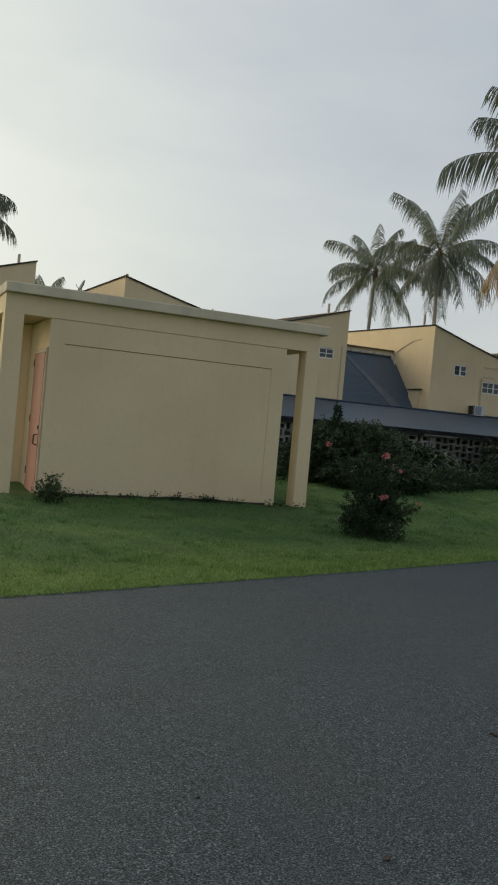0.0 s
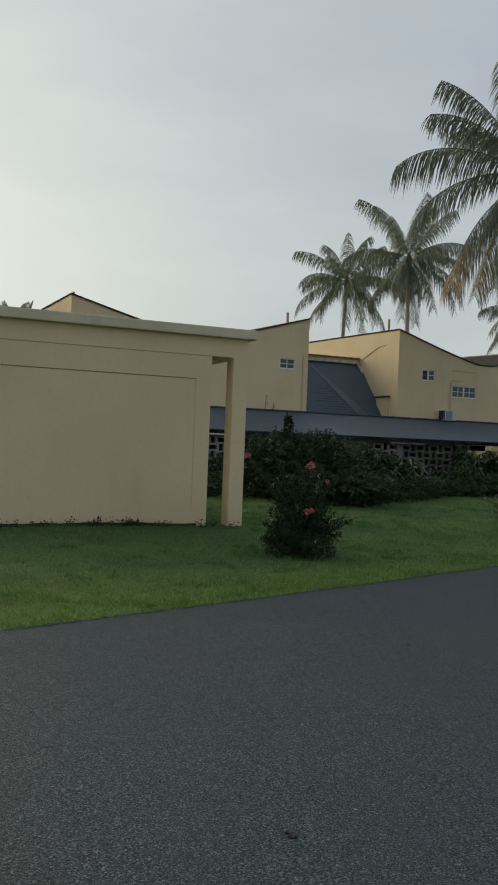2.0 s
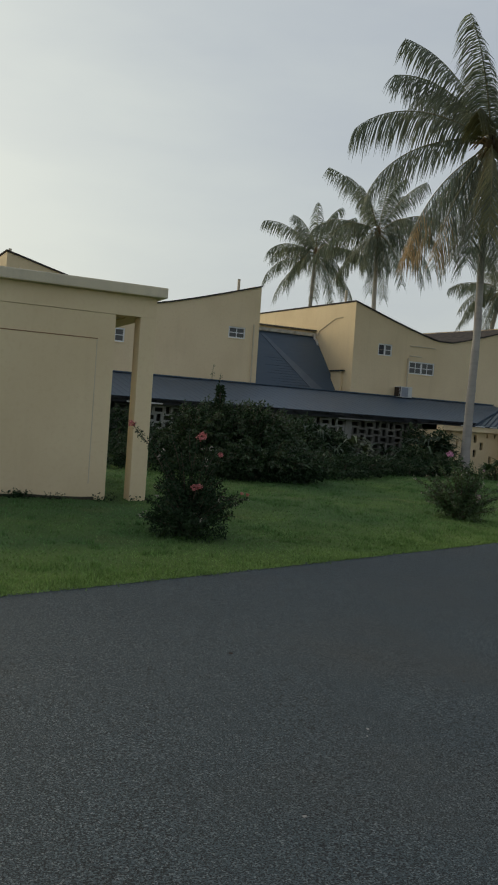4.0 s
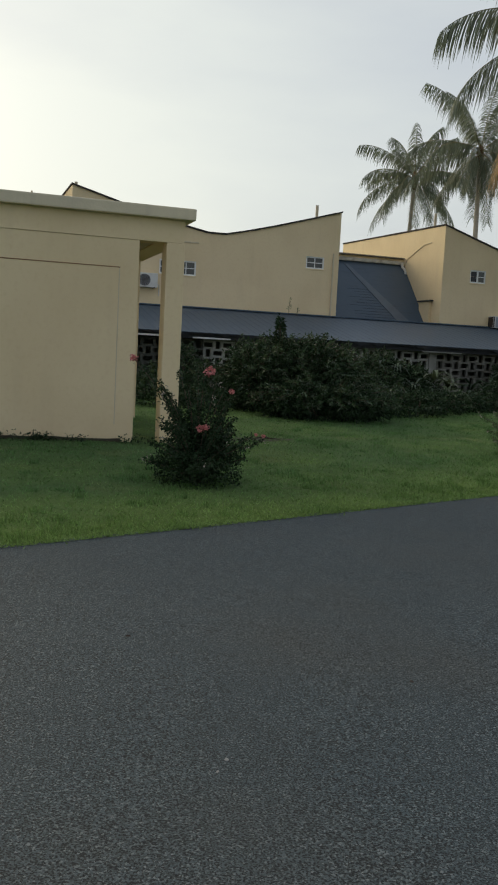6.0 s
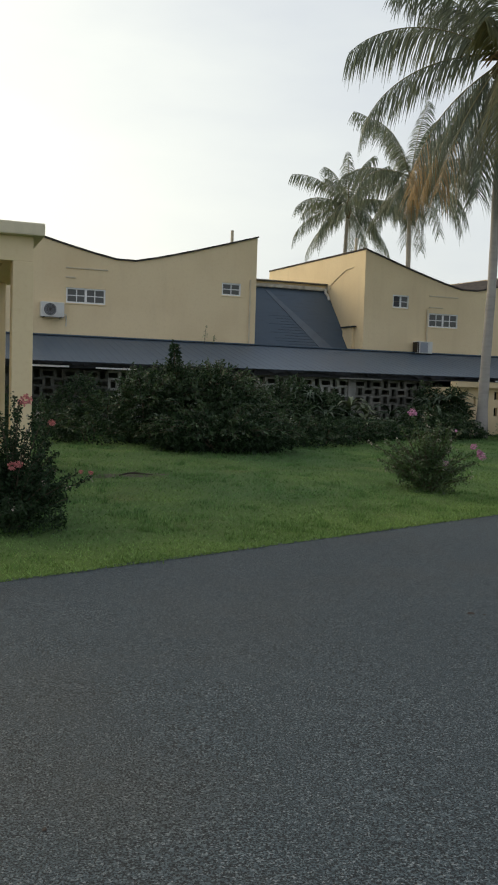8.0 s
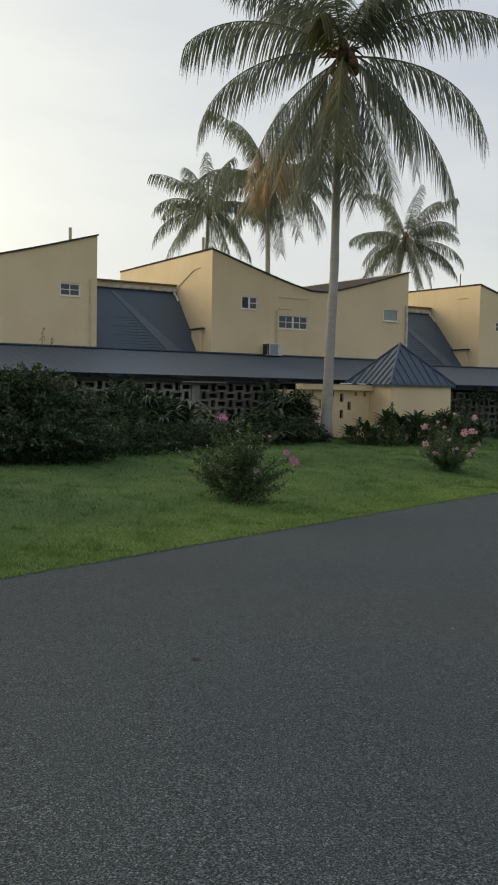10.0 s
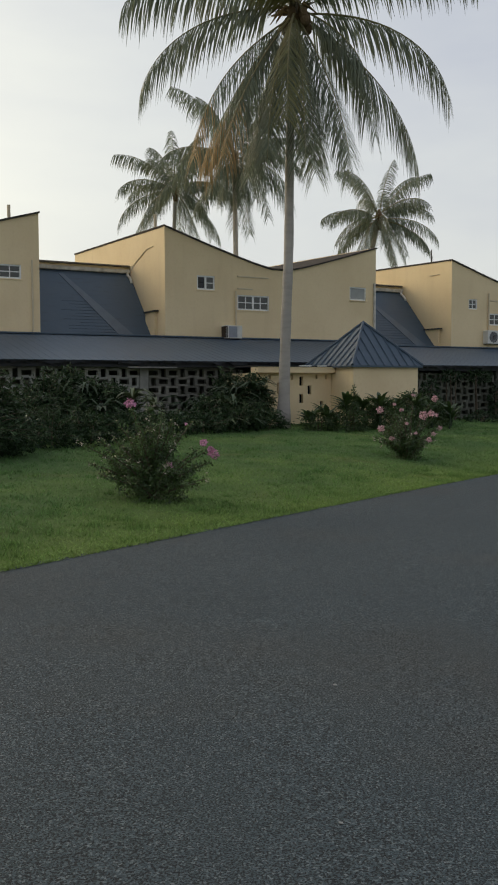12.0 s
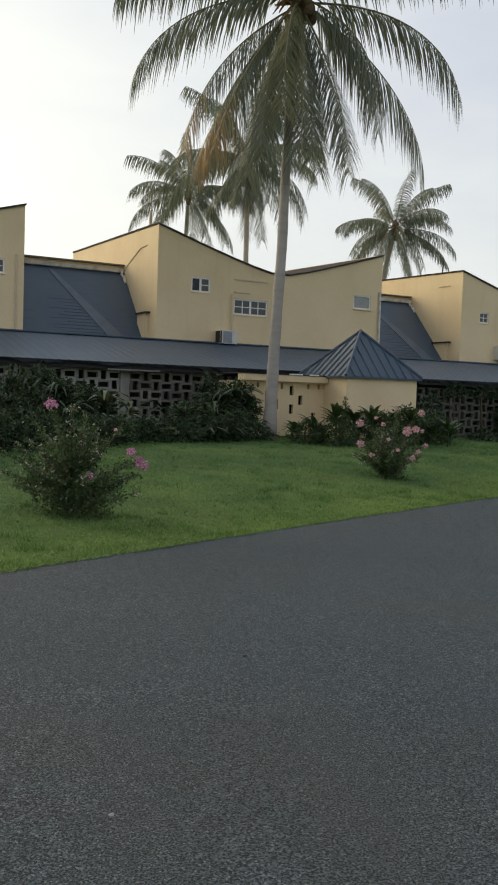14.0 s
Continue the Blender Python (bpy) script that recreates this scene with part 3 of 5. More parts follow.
def build_link(u0, u1, ztop, ledge_z, label):
    """The steep metal roof between two houses, with its gutter and the flat roof behind."""
    t = thing("link_building", HOUSE, label, "roof", "links between the townhouses")
    v1, v0, z1, z0 = 3.35, 0.7, ztop - 0.1, 2.35
    slope = (z1 - z0) / (v1 - v0)
    part("roof", prism([(v0, z0 - 0.08), (v0, z0), (v1, z1), (v1, z1 - 0.08)], u0 + 0.01, u1 - 0.01, "x"), METAL, t)
    # courses of the sheet roof
    bm = bmesh.new()
    n = 17
    for i in range(n):
        k = 0.62 * (i + 0.5) / n
        y, z = v0 + (v1 - v0) * k, z0 + (z1 - z0) * k
        add_tube(bm, [(u0 + (u1 - u0) * (0.30 + 0.12 * k + 0.07 * math.sin(i * 2.3)), y, z + 0.0), (u0 + (u1 - u0) * (0.79 - 0.43 * k), y, z + 0.006)], 0.008, 5)
    part("seam", bm, METAL, t)
    # the broad hip that crosses the slope, and the far face beyond it, lying on the sheet
    nrm = Vector((0, z0 - z1, v1 - v0)).normalized()
    a, b = Vector((u0 + (u1 - u0) * 0.36, v1 - 0.15, z1 - 0.15 * slope)), Vector((u0 + (u1 - u0) * 0.80, v0, z0))

    def sheet(corners, thick):
        bm = bmesh.new()
        q = [bm.verts.new(p + nrm * thick) for p in corners]
        q2 = [bm.verts.new(p + nrm * 0.001) for p in corners]
        bm.faces.new(q)
        bm.faces.new(q2[::-1])
        for i in range(4):
            bm.faces.new((q[i], q2[i], q2[(i + 1) % 4], q[(i + 1) % 4]))
        return bm
    part("hip_flashing", sheet((a, b, b + Vector((0.62, 0, 0)), a + Vector((0.16, 0, 0))), 0.016), METAL_PALE, t, "slightly paler tapering hip flashing")
    part("roof_wing", sheet((a + Vector((0.16, 0, 0)), b + Vector((0.62, 0, 0)), Vector((u1 - 0.02, v0, z0)), Vector((u1 - 0.02, v1 - 0.15, z1 - 0.15 * slope))), 0.012), METAL, t)
    part("gutter", prism([(v1 - 0.14, z1 + 0.1), (v1 - 0.12, z1 - 0.02), (v1, z1 - 0.04), (v1 + 0.02, z1 - 0.04), (v1 + 0.02, z1 + 0.1), (v1 - 0.02, z1 + 0.1), (v1 - 0.02, z1 + 0.01), (v1 - 0.1, z1 + 0.02), (v1 - 0.12, z1 + 0.1)], u0 + 0.01, u1 - 0.03, "x"), GUTTER, t, "aged white gutter")
    part("gutter_outlet", tube([(u1 - 0.12, v1 - 0.1, z1 + 0.05), (u1 - 0.12, v1 - 0.16, z1 - 0.12), (u1 - 0.07, v1 - 0.24, z1 - 0.2), (u1 - 0.07, v1 - 0.4, z1 - 0.4)], 0.05, 8), GUTTER, t)
    part("fascia", box(u0 + 0.01, u1 - 0.01, v1 + 0.03, v1 + 0.09, z1 + 0.0, z1 + 0.2), WALL, t)
    part("upper_roof", prism([(v1 - 0.1, z1 + 0.204), (v1 - 0.1, z1 + 0.25), (v1 + 5.5, z1 + 0.45), (v1 + 5.5, z1 + 0.38)], u0 + 0.01, u1 - 0.01, "x"), FELT, t, "grey upper roof edge")
    part("back_wall", box(u0 + 0.01, u1 - 0.01, v1 + 5.2, v1 + 5.4, 0.1, z1 + 0.36), WALL, t)
    if ledge_z:
        part("ledge", box(u1 - 0.16, u1 - 0.004, 0.8, 1.75, ledge_z, ledge_z + 0.05, 0.008), METAL_DARK, t, "dark small canopy")
        part("recess_wall", box(u1 - 0.1, u1 - 0.004, 0.95, 1.7, 2.4, ledge_z - 0.002), WALL, t)
    return t


build_link(-12.1, -9.0, 5.35, 0, "blue-grey metal roof between two townhouses")
build_link(0.06, 4.1, 5.33, 3.72, "steep blue-grey metal roof with white gutter between townhouses")
build_link(12.46, 16.1, 5.25, 3.48, "steep blue-grey metal roof sloping down between townhouses")


# ---- the covered gallery along the row ----
def corrugated(width, y0, z0, y1, z1, pitch=0.25, rise=0.006, thick=0.012, ragged=None):
    """One roof sheet with trapezoid ribs, from the eave (y0, z0) up to (y1, z1)."""
    prof = []
    n = int(round(width / pitch))
    for i in range(n):
        x = i * pitch
        prof += [(x, 0), (x + pitch * 0.62, 0), (x + pitch * 0.70, rise), (x + pitch * 0.92, rise)]
    prof.append((width, 0))
    verts, faces = [], []
    for y, z in ((y0, z0), (y1, z1)):
        for dz in (0, -thick):
            verts += [(x, y, z + h + dz) for x, h in prof]
    w = len(prof)
    for i in range(w - 1):
        faces += [(i, i + 1, 2 * w + i + 1, 2 * w + i), (w + i, 3 * w + i, 3 * w + i + 1, w + i + 1), (i, w + i, w + i + 1, i + 1)]
    return verts, faces


EAVE_V, EAVE_Z, TOP_V, TOP_Z = -3.95, 2.0, 0.26, 2.87


def build_gallery(u0, u1, label, TOP_Z=TOP_Z, EAVE_Z=EAVE_Z):
    g = thing("covered_gallery", HOUSE, label, "roof", "gallery roofs")
    verts, faces = corrugated(1.0, EAVE_V, EAVE_Z, TOP_V, TOP_Z)
    me = bpy.data.meshes.new("roof_sheet")
    me.from_pydata(verts, [], faces)
    me.materials.append(METAL)
    rnd = random.Random(int(u0 * 10))
    for i in range(int(u1 - u0)):
        o = new("roof_sheet", me)
        o.parent = g
        o.location = (u0 + i, rnd.uniform(-0.02, 0.02), 0)
    part("ridge_flashing", box(u0, u1, TOP_V - 0.12, TOP_V + 0.03, TOP_Z + 0.0, TOP_Z + 0.045, 0.01), METAL, g)
    part("eave_beam", box(u0, u1, EAVE_V + 0.15, EAVE_V + 0.27, EAVE_Z - 0.17, EAVE_Z - 0.02), METAL_DARK, g, "dark stained eave beam")
    fringe = [(u0, EAVE_Z - 0.012)]
    x = u0
    while x < u1:
        fringe.append((x, EAVE_Z - rnd.uniform(0.03, 0.06) - (rnd.uniform(0.02, 0.07) if rnd.random() < 0.25 else 0)))
        x += rnd.uniform(0.06, 0.22)
    fringe += [(u1, EAVE_Z - 0.04), (u1, EAVE_Z - 0.012)]
    part("eave_fringe", prism(fringe, EAVE_V + 0.03, EAVE_V + 0.05), METAL_DARK, g, "ragged black eave edge")
    for k in range(int((u1 - u0) / 1.2)):
        x = u0 + 0.3 + k * 1.2
        part("rafter", prism([(EAVE_V + 0.06, EAVE_Z - 0.1), (EAVE_V + 0.06, EAVE_Z - 0.02), (TOP_V - 0.05, TOP_Z - 0.03), (TOP_V - 0.05, TOP_Z - 0.12)], x, x + 0.06, "x"), METAL_DARK, g)
    return g


gal = build_gallery(-15.0, 4.0, "long blue-grey corrugated metal lean-to roof with a ragged dark eave")
part("soffit_strip", box(-7.9, -6.7, EAVE_V + 0.11, EAVE_V + 0.145, EAVE_Z - 0.16, EAVE_Z - 0.11), WHITE, gal, "white strip")
part("soffit_strip", box(-6.0, -4.9, EAVE_V + 0.11, EAVE_V + 0.145, EAVE_Z - 0.17, EAVE_Z - 0.13), WHITE, gal, "white strip")
part("soffit_strip", box(1.2, 2.6, EAVE_V + 0.11, EAVE_V + 0.145, EAVE_Z - 0.2, EAVE_Z - 0.16), CONCRETE, gal, "pale strip")
build_gallery(4.0, 11.0, "blue-grey corrugated metal lean-to roof behind the kiosk")
build_gallery(11.0, 26.0, "blue-grey corrugated metal lean-to roof with an uneven eave", 2.74, 1.95)

# Added dark panel: stands for the unlit gallery behind the pierced walls.
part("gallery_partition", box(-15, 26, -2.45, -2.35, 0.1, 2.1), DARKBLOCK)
tagged(bpy.data.objects["gallery_partition"], "added dark panel standing for the shade inside the gallery", "wall", kind="structure").matrix_world = HOUSE
part("gallery_floor", box(-15, 26, -3.4, 0.3, 0.0, 0.1), CONCRETE)
tagged(bpy.data.objects["gallery_floor"], "grey concrete gallery floor", "floor", kind="structure").matrix_world = HOUSE


# ---- pierced garden wall ----
CELL_W, CELL_H = 0.29, 0.235


def block_mesh(kind, mat, name):
    """One pierced concrete block: lying or standing slots."""
    bm = bmesh.new()
    w, h, d = CELL_W, CELL_H, 0.11
    bx, bz = (0.011, 0.054) if kind else (0.074, 0.010)
    add_box(bm, 0, w, 0, d, 0, bz)
    add_box(bm, 0, w, 0, d, h - bz, h)
    add_box(bm, 0, bx, 0, d, bz, h - bz)
    add_box(bm, w - bx, w, 0, d, bz, h - bz)
    me = bpy.data.meshes.new(name)
    bmesh.ops.recalc_face_normals(bm, faces=bm.faces)
    bm.to_mesh(me)
    bm.free()
    me.materials.append(mat)
    return me


def pierced_screen(u0, cols, rows, z0, v, mat, label):
    t = thing("garden_wall", HOUSE, label, "wall", "pierced garden walls")
    meshes = [block_mesh(k, mat, "pierced_block") for k in (0, 1)]
    for i in range(cols):
        for j in range(rows):
            o = new("pierced_block", meshes[(i + j) % 2])
            o.parent = t
            o.location = (u0 + i * CELL_W, v, z0 + j * CELL_H + (0.0 if i % 2 else 0.0))
    return t


def post(parent, u, w, v, z0, z1, mat=CONCRETE):
    return part("post", box(u, u + w, v - 0.06, v + 0.17, z0, z1, 0.012), mat, parent)


gw = pierced_screen(-5.6, 25, 6, 0.38, -3.5, BLOCK, "grey pierced concrete block wall half hidden by plants")
# The same wall carried on left, its shade put into a darker block colour.
pierced_screen(-5.6 - 12 * CELL_W, 12, 6, 0.38, -3.5, DARKBLOCK, "pierced block wall beyond the hedge with shade in its tone")
part("plinth", box(-13.0, 5.6, -3.52, -3.36, -0.1, 0.376), CONCRETE, gw)
post(gw, 1.64, 0.25, -3.5, -0.1, 1.84)
part("capping", box(-5.6, 4.6, -3.53, -3.36, 1.795, 1.84), CONCRETE, gw)
pierced_screen(1.92, 10, 6, 0.38, -3.5, SHADED, "stained, shade-toned grey pierced concrete block wall beside a pale post")
gw2 = pierced_screen(9.0, 19, 7, 0.05, -3.6, MIDBLOCK, "dark greenish pierced block wall under the eave")
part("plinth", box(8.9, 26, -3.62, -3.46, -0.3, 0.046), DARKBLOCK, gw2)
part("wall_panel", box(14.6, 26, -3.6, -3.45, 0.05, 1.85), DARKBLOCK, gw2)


# ---- kiosk with a pyramid roof ----
def build_kiosk():
    k = thing("kiosk", HOUSE, "small yellow rendered kiosk with blue-grey pyramid metal roof", "kiosk")
    u0, u1, v0, v1, zb, ze = 6.72, 8.96, -6.25, -4.1, -0.1, 1.86
    part("wall", box(u0, u1, v0, v0 + 0.15, zb, ze), WALL, k)
    part("wall", box(u0, u0 + 0.15, v0 + 0.15, v1, zb, ze), WALL, k)
    part("wall", box(u1 - 0.15, u1, v0 + 0.15, v1, zb, ze), WALL, k)
    part("wall", box(u0 + 0.15, u1 - 0.15, v1 - 0.15, v1, zb, ze), WALL, k)
    o = 0.1
    a = [Vector((u0 - o, v0 - o, ze)), Vector((u1 + o, v0 - o, ze)), Vector((u1 + o, v1 + o, ze)), Vector((u0 - o, v1 + o, ze))]
    apex = Vector(((u0 + u1) / 2, (v0 + v1) / 2, 3.1))
    for i in range(4):
        p, q = a[i], a[(i + 1) % 4]
        bm = bmesh.new()
        n = (q - p).cross(apex - p).normalized()
        vs = [bm.verts.new(x) for x in (p, q, apex)]
        vd = [bm.verts.new(x - Vector((0, 0, 0.05))) for x in (p, q, apex)]
        bm.faces.new(vs)
        bm.faces.new(vd[::-1])
        for x in range(3):
            bm.faces.new((vs[x], vd[x], vd[(x + 1) % 3], vs[(x + 1) % 3]))
        face = part("roof_face", bm, METAL, k)
        for s in range(1, 9):
            f = s / 9
            e = p.lerp(q, f)
            up = min(f, 1 - f) * 2
            hi = e + (apex - (p + q) / 2) * up * 0.98
            part("rib", tube([e + n * 0.006, hi + n * 0.006], 0.027, 5), METAL, face)
        part("hip_cap", tube([p + Vector((0, 0, 0.02)), apex + Vector((0, 0, 0.02))], 0.04, 6), METAL, k)
    part("finial", tube([apex - Vector((0, 0, 0.02)), apex + Vector((0, 0, 0.06))], [0.06, 0.02], 8), METAL, k)
    # slotted wall with a projecting fascia beside the kiosk
    s = thing("slotted_wall", HOUSE, "yellow rendered wall with staggered dark slots and fascia", "wall")
    holes = [(5.67, 5.79, 1.32, 1.56), (5.94, 6.06, 1.08, 1.32), (5.67, 5.79, 0.84, 1.08), (4.6, 4.66, 1.0, 1.3), (4.78, 4.84, 0.8, 1.05), (4.95, 5.01, 1.1, 1.4), (5.08, 5.13, 0.75, 0.95), (6.35, 6.46, 0.65, 0.88), (5.28, 5.34, 0.95, 1.2), (6.52, 6.58, 1.5, 1.62), (6.2, 6.26, 1.5, 1.62), (4.7, 4.76, 1.5, 1.62), (5.4, 5.46, 1.48, 1.62)]
    part("wall", pierced_wall([4.3, 6.72], -0.1, lambda u: 1.66, holes, -5.2, 0.09), WALL, s)
    part("fascia", box(4.22, 6.716, -5.42, -5.05, 1.66, 1.83, 0.012), WALL, s)
    part("cover_flashing", box(4.2, 6.716, -5.44, -4.2, 1.835, 1.86), METAL_DARK, s)
    part("return_wall", box(4.3, 4.45, -5.05, -3.5, -0.1, 1.655), WALL, s)
    # Black panel close behind the slots, in place of the shade inside.
    part("slot_shade_panel", box(4.46, 6.7, -5.1, -5.06, -0.1, 1.65), DARK, s, "black panel standing for the shade behind the slots")
    for x, w in ((4.9, 0.22), (5.5, 0.4), (6.1, 0.3)):
        part("white_edge", box(x, x + w, -5.455, -5.442, 1.84, 1.87), WHITE, s)


build_kiosk()


# ---- air conditioners ----
def build_ac(u, z, v, w=0.72, h=0.5, d=0.28, fan=True):
    t = thing("air_conditioner", HOUSE @ pose(u, v, z), "cream outdoor air conditioning unit on wall brackets", "air conditioner", "air conditioners")
    part("casing", box(0, w, -d, 0, 0, h, 0.015), PLASTIC, t)
    if not fan:
        part("front_panel", box(0.1, w * 0.68, -d - 0.008, -d - 0.001, 0.03, h - 0.03, 0.003), PANEL, t)
        # Dark plate on the left side, dark strip along the front edge.
        part("dark_side_plate", box(-0.012, -0.001, -d + 0.02, -0.02, 0.03, h - 0.03), IRON, t)
        part("dark_edge_strip", box(0.0, 0.05, -d - 0.006, -d - 0.001, 0.02, h - 0.02), IRON, t)
        for x in (0.08, w - 0.12):
            part("bracket", box(x, x + 0.04, -d - 0.03, 0, -0.02, 0), IRON, t)
        return t
    bm = bmesh.new()
    r, c = h * 0.40, Vector((w * 0.40, -d - 0.006, h * 0.5))
    for q in (1.0, 0.75, 0.5, 0.25):
        add_tube(bm, [c + Vector((math.cos(x * math.tau / 20) * r * q, 0, math.sin(x * math.tau / 20) * r * q)) for x in range(21)], 0.006, 5, False)
    for q in range(6):
        s = Vector((math.cos(q * math.pi / 6) * r, 0, math.sin(q * math.pi / 6) * r))
        add_tube(bm, [c - s, c + s], 0.005, 5)
    part("fan_grille", bm, IRON, t)
    part("fan_shroud", tube([c + Vector((0, 0.001, 0)), c + Vector((0, 0.004, 0))], r, 24), SHROUD, t)
    for x in (0.08, w - 0.12):
        part("bracket", prism([(0.0, -0.02), (-d - 0.03, -0.02), (-d - 0.03, 0.0), (0.0, 0.0)], x, x + 0.04, "x"), IRON, t)
    part("pipe", tube([(w - 0.02, -0.1, 0.12), (w + 0.08, -0.1, 0.1), (w + 0.1, -0.02, -0.05), (w + 0.1, 0.0, -0.25)], 0.018, 6), PLASTIC, t)
    return t


build_ac(-6.97, 3.42, 0.3, 0.70, 0.45)
build_ac(6.12, 2.87, 0.3, 0.60, 0.42, 0.34, False)
build_ac(17.75, 2.92, 0.3, 0.74, 0.52)


# ---- the flat-roofed outbuilding ----
def build_shed():
    t = thing("outbuilding", HOUSE, "flat-roofed yellow rendered outbuilding with recessed doors", "building")
    F, B, Z0 = -14.7, -11.35, -0.15
    # front block between the two recesses
    part("front_wall", box(-14.12, -9.62, F, F + 0.2, Z0, 3.06), WALL, t)
    part("side_wall", box(-14.12, -13.92, F + 0.2, B, Z0, 3.08), WALL, t)
    part("side_wall", box(-9.82, -9.62, F + 0.2, B, Z0, 3.08), WALL, t)
    part("back_wall", box(-13.92, -9.82, B - 0.2, B, Z0, 3.08), WALL, t)
    for u, w in ((-14.9, 0.32), (-9.21, 0.28)):
        part("pillar", box(u, u + w, F - 0.02, F + 0.3, Z0, 3.062, 0.012), WALL, t)
        a, b = (u, u + w) if u < -12 else (-9.4, -9.02)
        part("pillar", box(a, b, B - 0.3, B, Z0, 3.082, 0.012), WALL, t)
    part("beam", box(-14.9, -8.94, F - 0.012, F + 0.31, 3.064, 3.40), WALL, t)
    part("beam", box(-14.9, -14.55, F + 0.314, B, 3.084, 3.40), WALL, t)
    part("beam", box(-9.3, -8.94, F + 0.314, B, 3.084, 3.40), WALL, t)
    part("soffit", box(-14.54, -9.31, F + 0.314, B, 3.10, 3.14), TRIM, t)
    part("roof_slab", box(-14.93, -8.80, F - 0.14, B + 0.12, 3.402, 3.575, 0.02), SLAB, t, "weathered greyish roof slab edge")
    part("roof_felt", box(-14.89, -8.86, F - 0.0, B + 0.05, 3.577, 3.585), CONCRETE, t)
    # shallow panel outlined on the wall
    part("joint", box(-13.86, -9.9, F - 0.004, F + 0.004, 2.635, 2.65), GROOVE, t, "old orange joint line")
    part("joint", box(-9.915, -9.9, F - 0.0035, F + 0.004, 0.3, 2.634), TRIM, t)
    def foot(u):
        p = spot(u, F)
        return height(p.x, p.y) + 0.05 + 0.02 * noise.noise(Vector((u * 3, 0, 0)))

    part("foot_stain", pierced_wall([-14.0 + 0.2 * i for i in range(22)], Z0, foot, [], F - 0.006, 0.004), BARE, t, "soil-splashed wall foot")
    # door in the flank of the block
    d = part("door", box(-14.16, -14.124, F + 0.12, F + 1.12, 0.0, 2.48, 0.006), DOOR, t, "brown-red painted door")
    part("handle", tube([(-14.16, F + 0.22, 0.86), (-14.22, F + 0.22, 0.88), (-14.22, F + 0.22, 1.03), (-14.16, F + 0.22, 1.05)], 0.012, 6), IRON, d, "iron pull handle")
    part("lock", box(-14.175, -14.161, F + 0.15, F + 0.2, 1.14, 1.2), IRON, d)
    for z in (0.3, 1.25, 2.25):
        part("hinge", box(-14.172, -14.161, F + 1.08, F + 1.115, z, z + 0.13), IRON, d)
    part("door_frame", box(-14.15, -14.124, F + 0.05, F + 0.116, 0.0, 2.56), TRIM, t)
    part("door_frame", box(-14.15, -14.124, F + 1.124, F + 1.19, 0.0, 2.56), TRIM, t)
    part("door_frame", box(-14.15, -14.124, F + 0.117, F + 1.123, 2.49, 2.56), TRIM, t)
    part("recess_wall", box(-14.88, -14.124, F + 1.9, F + 2.05, Z0, 3.08), WALL, t)
    # narrow pale door in a timber frame at the back of the other recess
    part("recess_wall", box(-9.618, -9.22, F + 2.3, F + 2.4, 2.46, 3.08), WALL, t)
    side = part("door", box(-9.58, -9.27, F + 2.3, F + 2.34, 0.05, 2.4, 0.006), WHITE, t, "narrow pale grey door")
    part("lock", box(-9.56, -9.53, F + 2.285, F + 2.299, 1.05, 1.15), IRON, side)
    for a, b, c, d in ((-9.618, -9.585, Z0, 2.45), (-9.265, -9.225, Z0, 2.45), (-9.584, -9.266, 2.405, 2.45)):
        part("door_frame", box(a, b, F + 2.27, F + 2.36, c, d), DOOR_WOOD, t, "brown timber door frame")
    for u, h in ((-12.0, 0.05), (-11.9, 0.05), (-11.2, 0.04)):
        part("vent_stub", tube([(u, F + 0.02, 3.56), (u, F + 0.02, 3.58 + h)], 0.014, 6), TRIM, t)


build_shed()


def build_dish():
    """A small satellite dish on a mast, on the roof between the houses."""
    d = thing("satellite_dish", HOUSE @ pose(-9.78, 3.75, 5.56), "grey satellite dish leaning on a thin roof mast", "satellite dish")
    part("mast", tube([(0, 0, -0.11), (0, 0, 0.68)], 0.02, 8), IRON, d)
    bm = bmesh.new()
    rings = []
    for side in (0.0, 0.015):
        for r in (0.06, 0.14, 0.21, 0.27):
            rings.append([bm.verts.new((math.cos(k * math.tau / 20) * r, math.sin(k * math.tau / 20) * r, 0.9 * r * r + side)) for k in range(20)])
    for a, b in ((0, 1), (1, 2), (2, 3), (3, 7), (7, 6), (6, 5), (5, 4)):
        for k in range(20):
            bm.faces.new((rings[a][k], rings[a][(k + 1) % 20], rings[b][(k + 1) % 20], rings[b][k]))
    bm.faces.new(rings[0][::-1])
    bm.faces.new(rings[4])
    part("dish", bm, SHROUD, d).matrix_basis = pose(0.03, 0, 0.76, 0, -65, 0)
    part("feed_arm", tube([(0.02, 0, 0.58), (-0.18, 0, 0.72), (-0.24, 0, 0.82)], 0.01, 6), IRON, d)


build_dish()


# ---- plants ----
def fast_mesh(name, co, tri, mat, parent=None, label="", smooth=False):
    me = bpy.data.meshes.new(name)
    me.vertices.add(len(co))
    me.vertices.foreach_set("co", np.asarray(co, dtype=np.float32).ravel())
    me.loops.add(tri.size)
    me.loops.foreach_set("vertex_index", np.asarray(tri, dtype=np.int32).ravel())
    me.polygons.add(len(tri))
    me.polygons.foreach_set("loop_start", np.arange(0, tri.size, tri.shape[1], dtype=np.int32))
    me.update(calc_edges=True)
    me.materials.append(mat)
    ob = new(name, me)
    if parent:
        ob.parent = parent
    return tagged(ob, label)


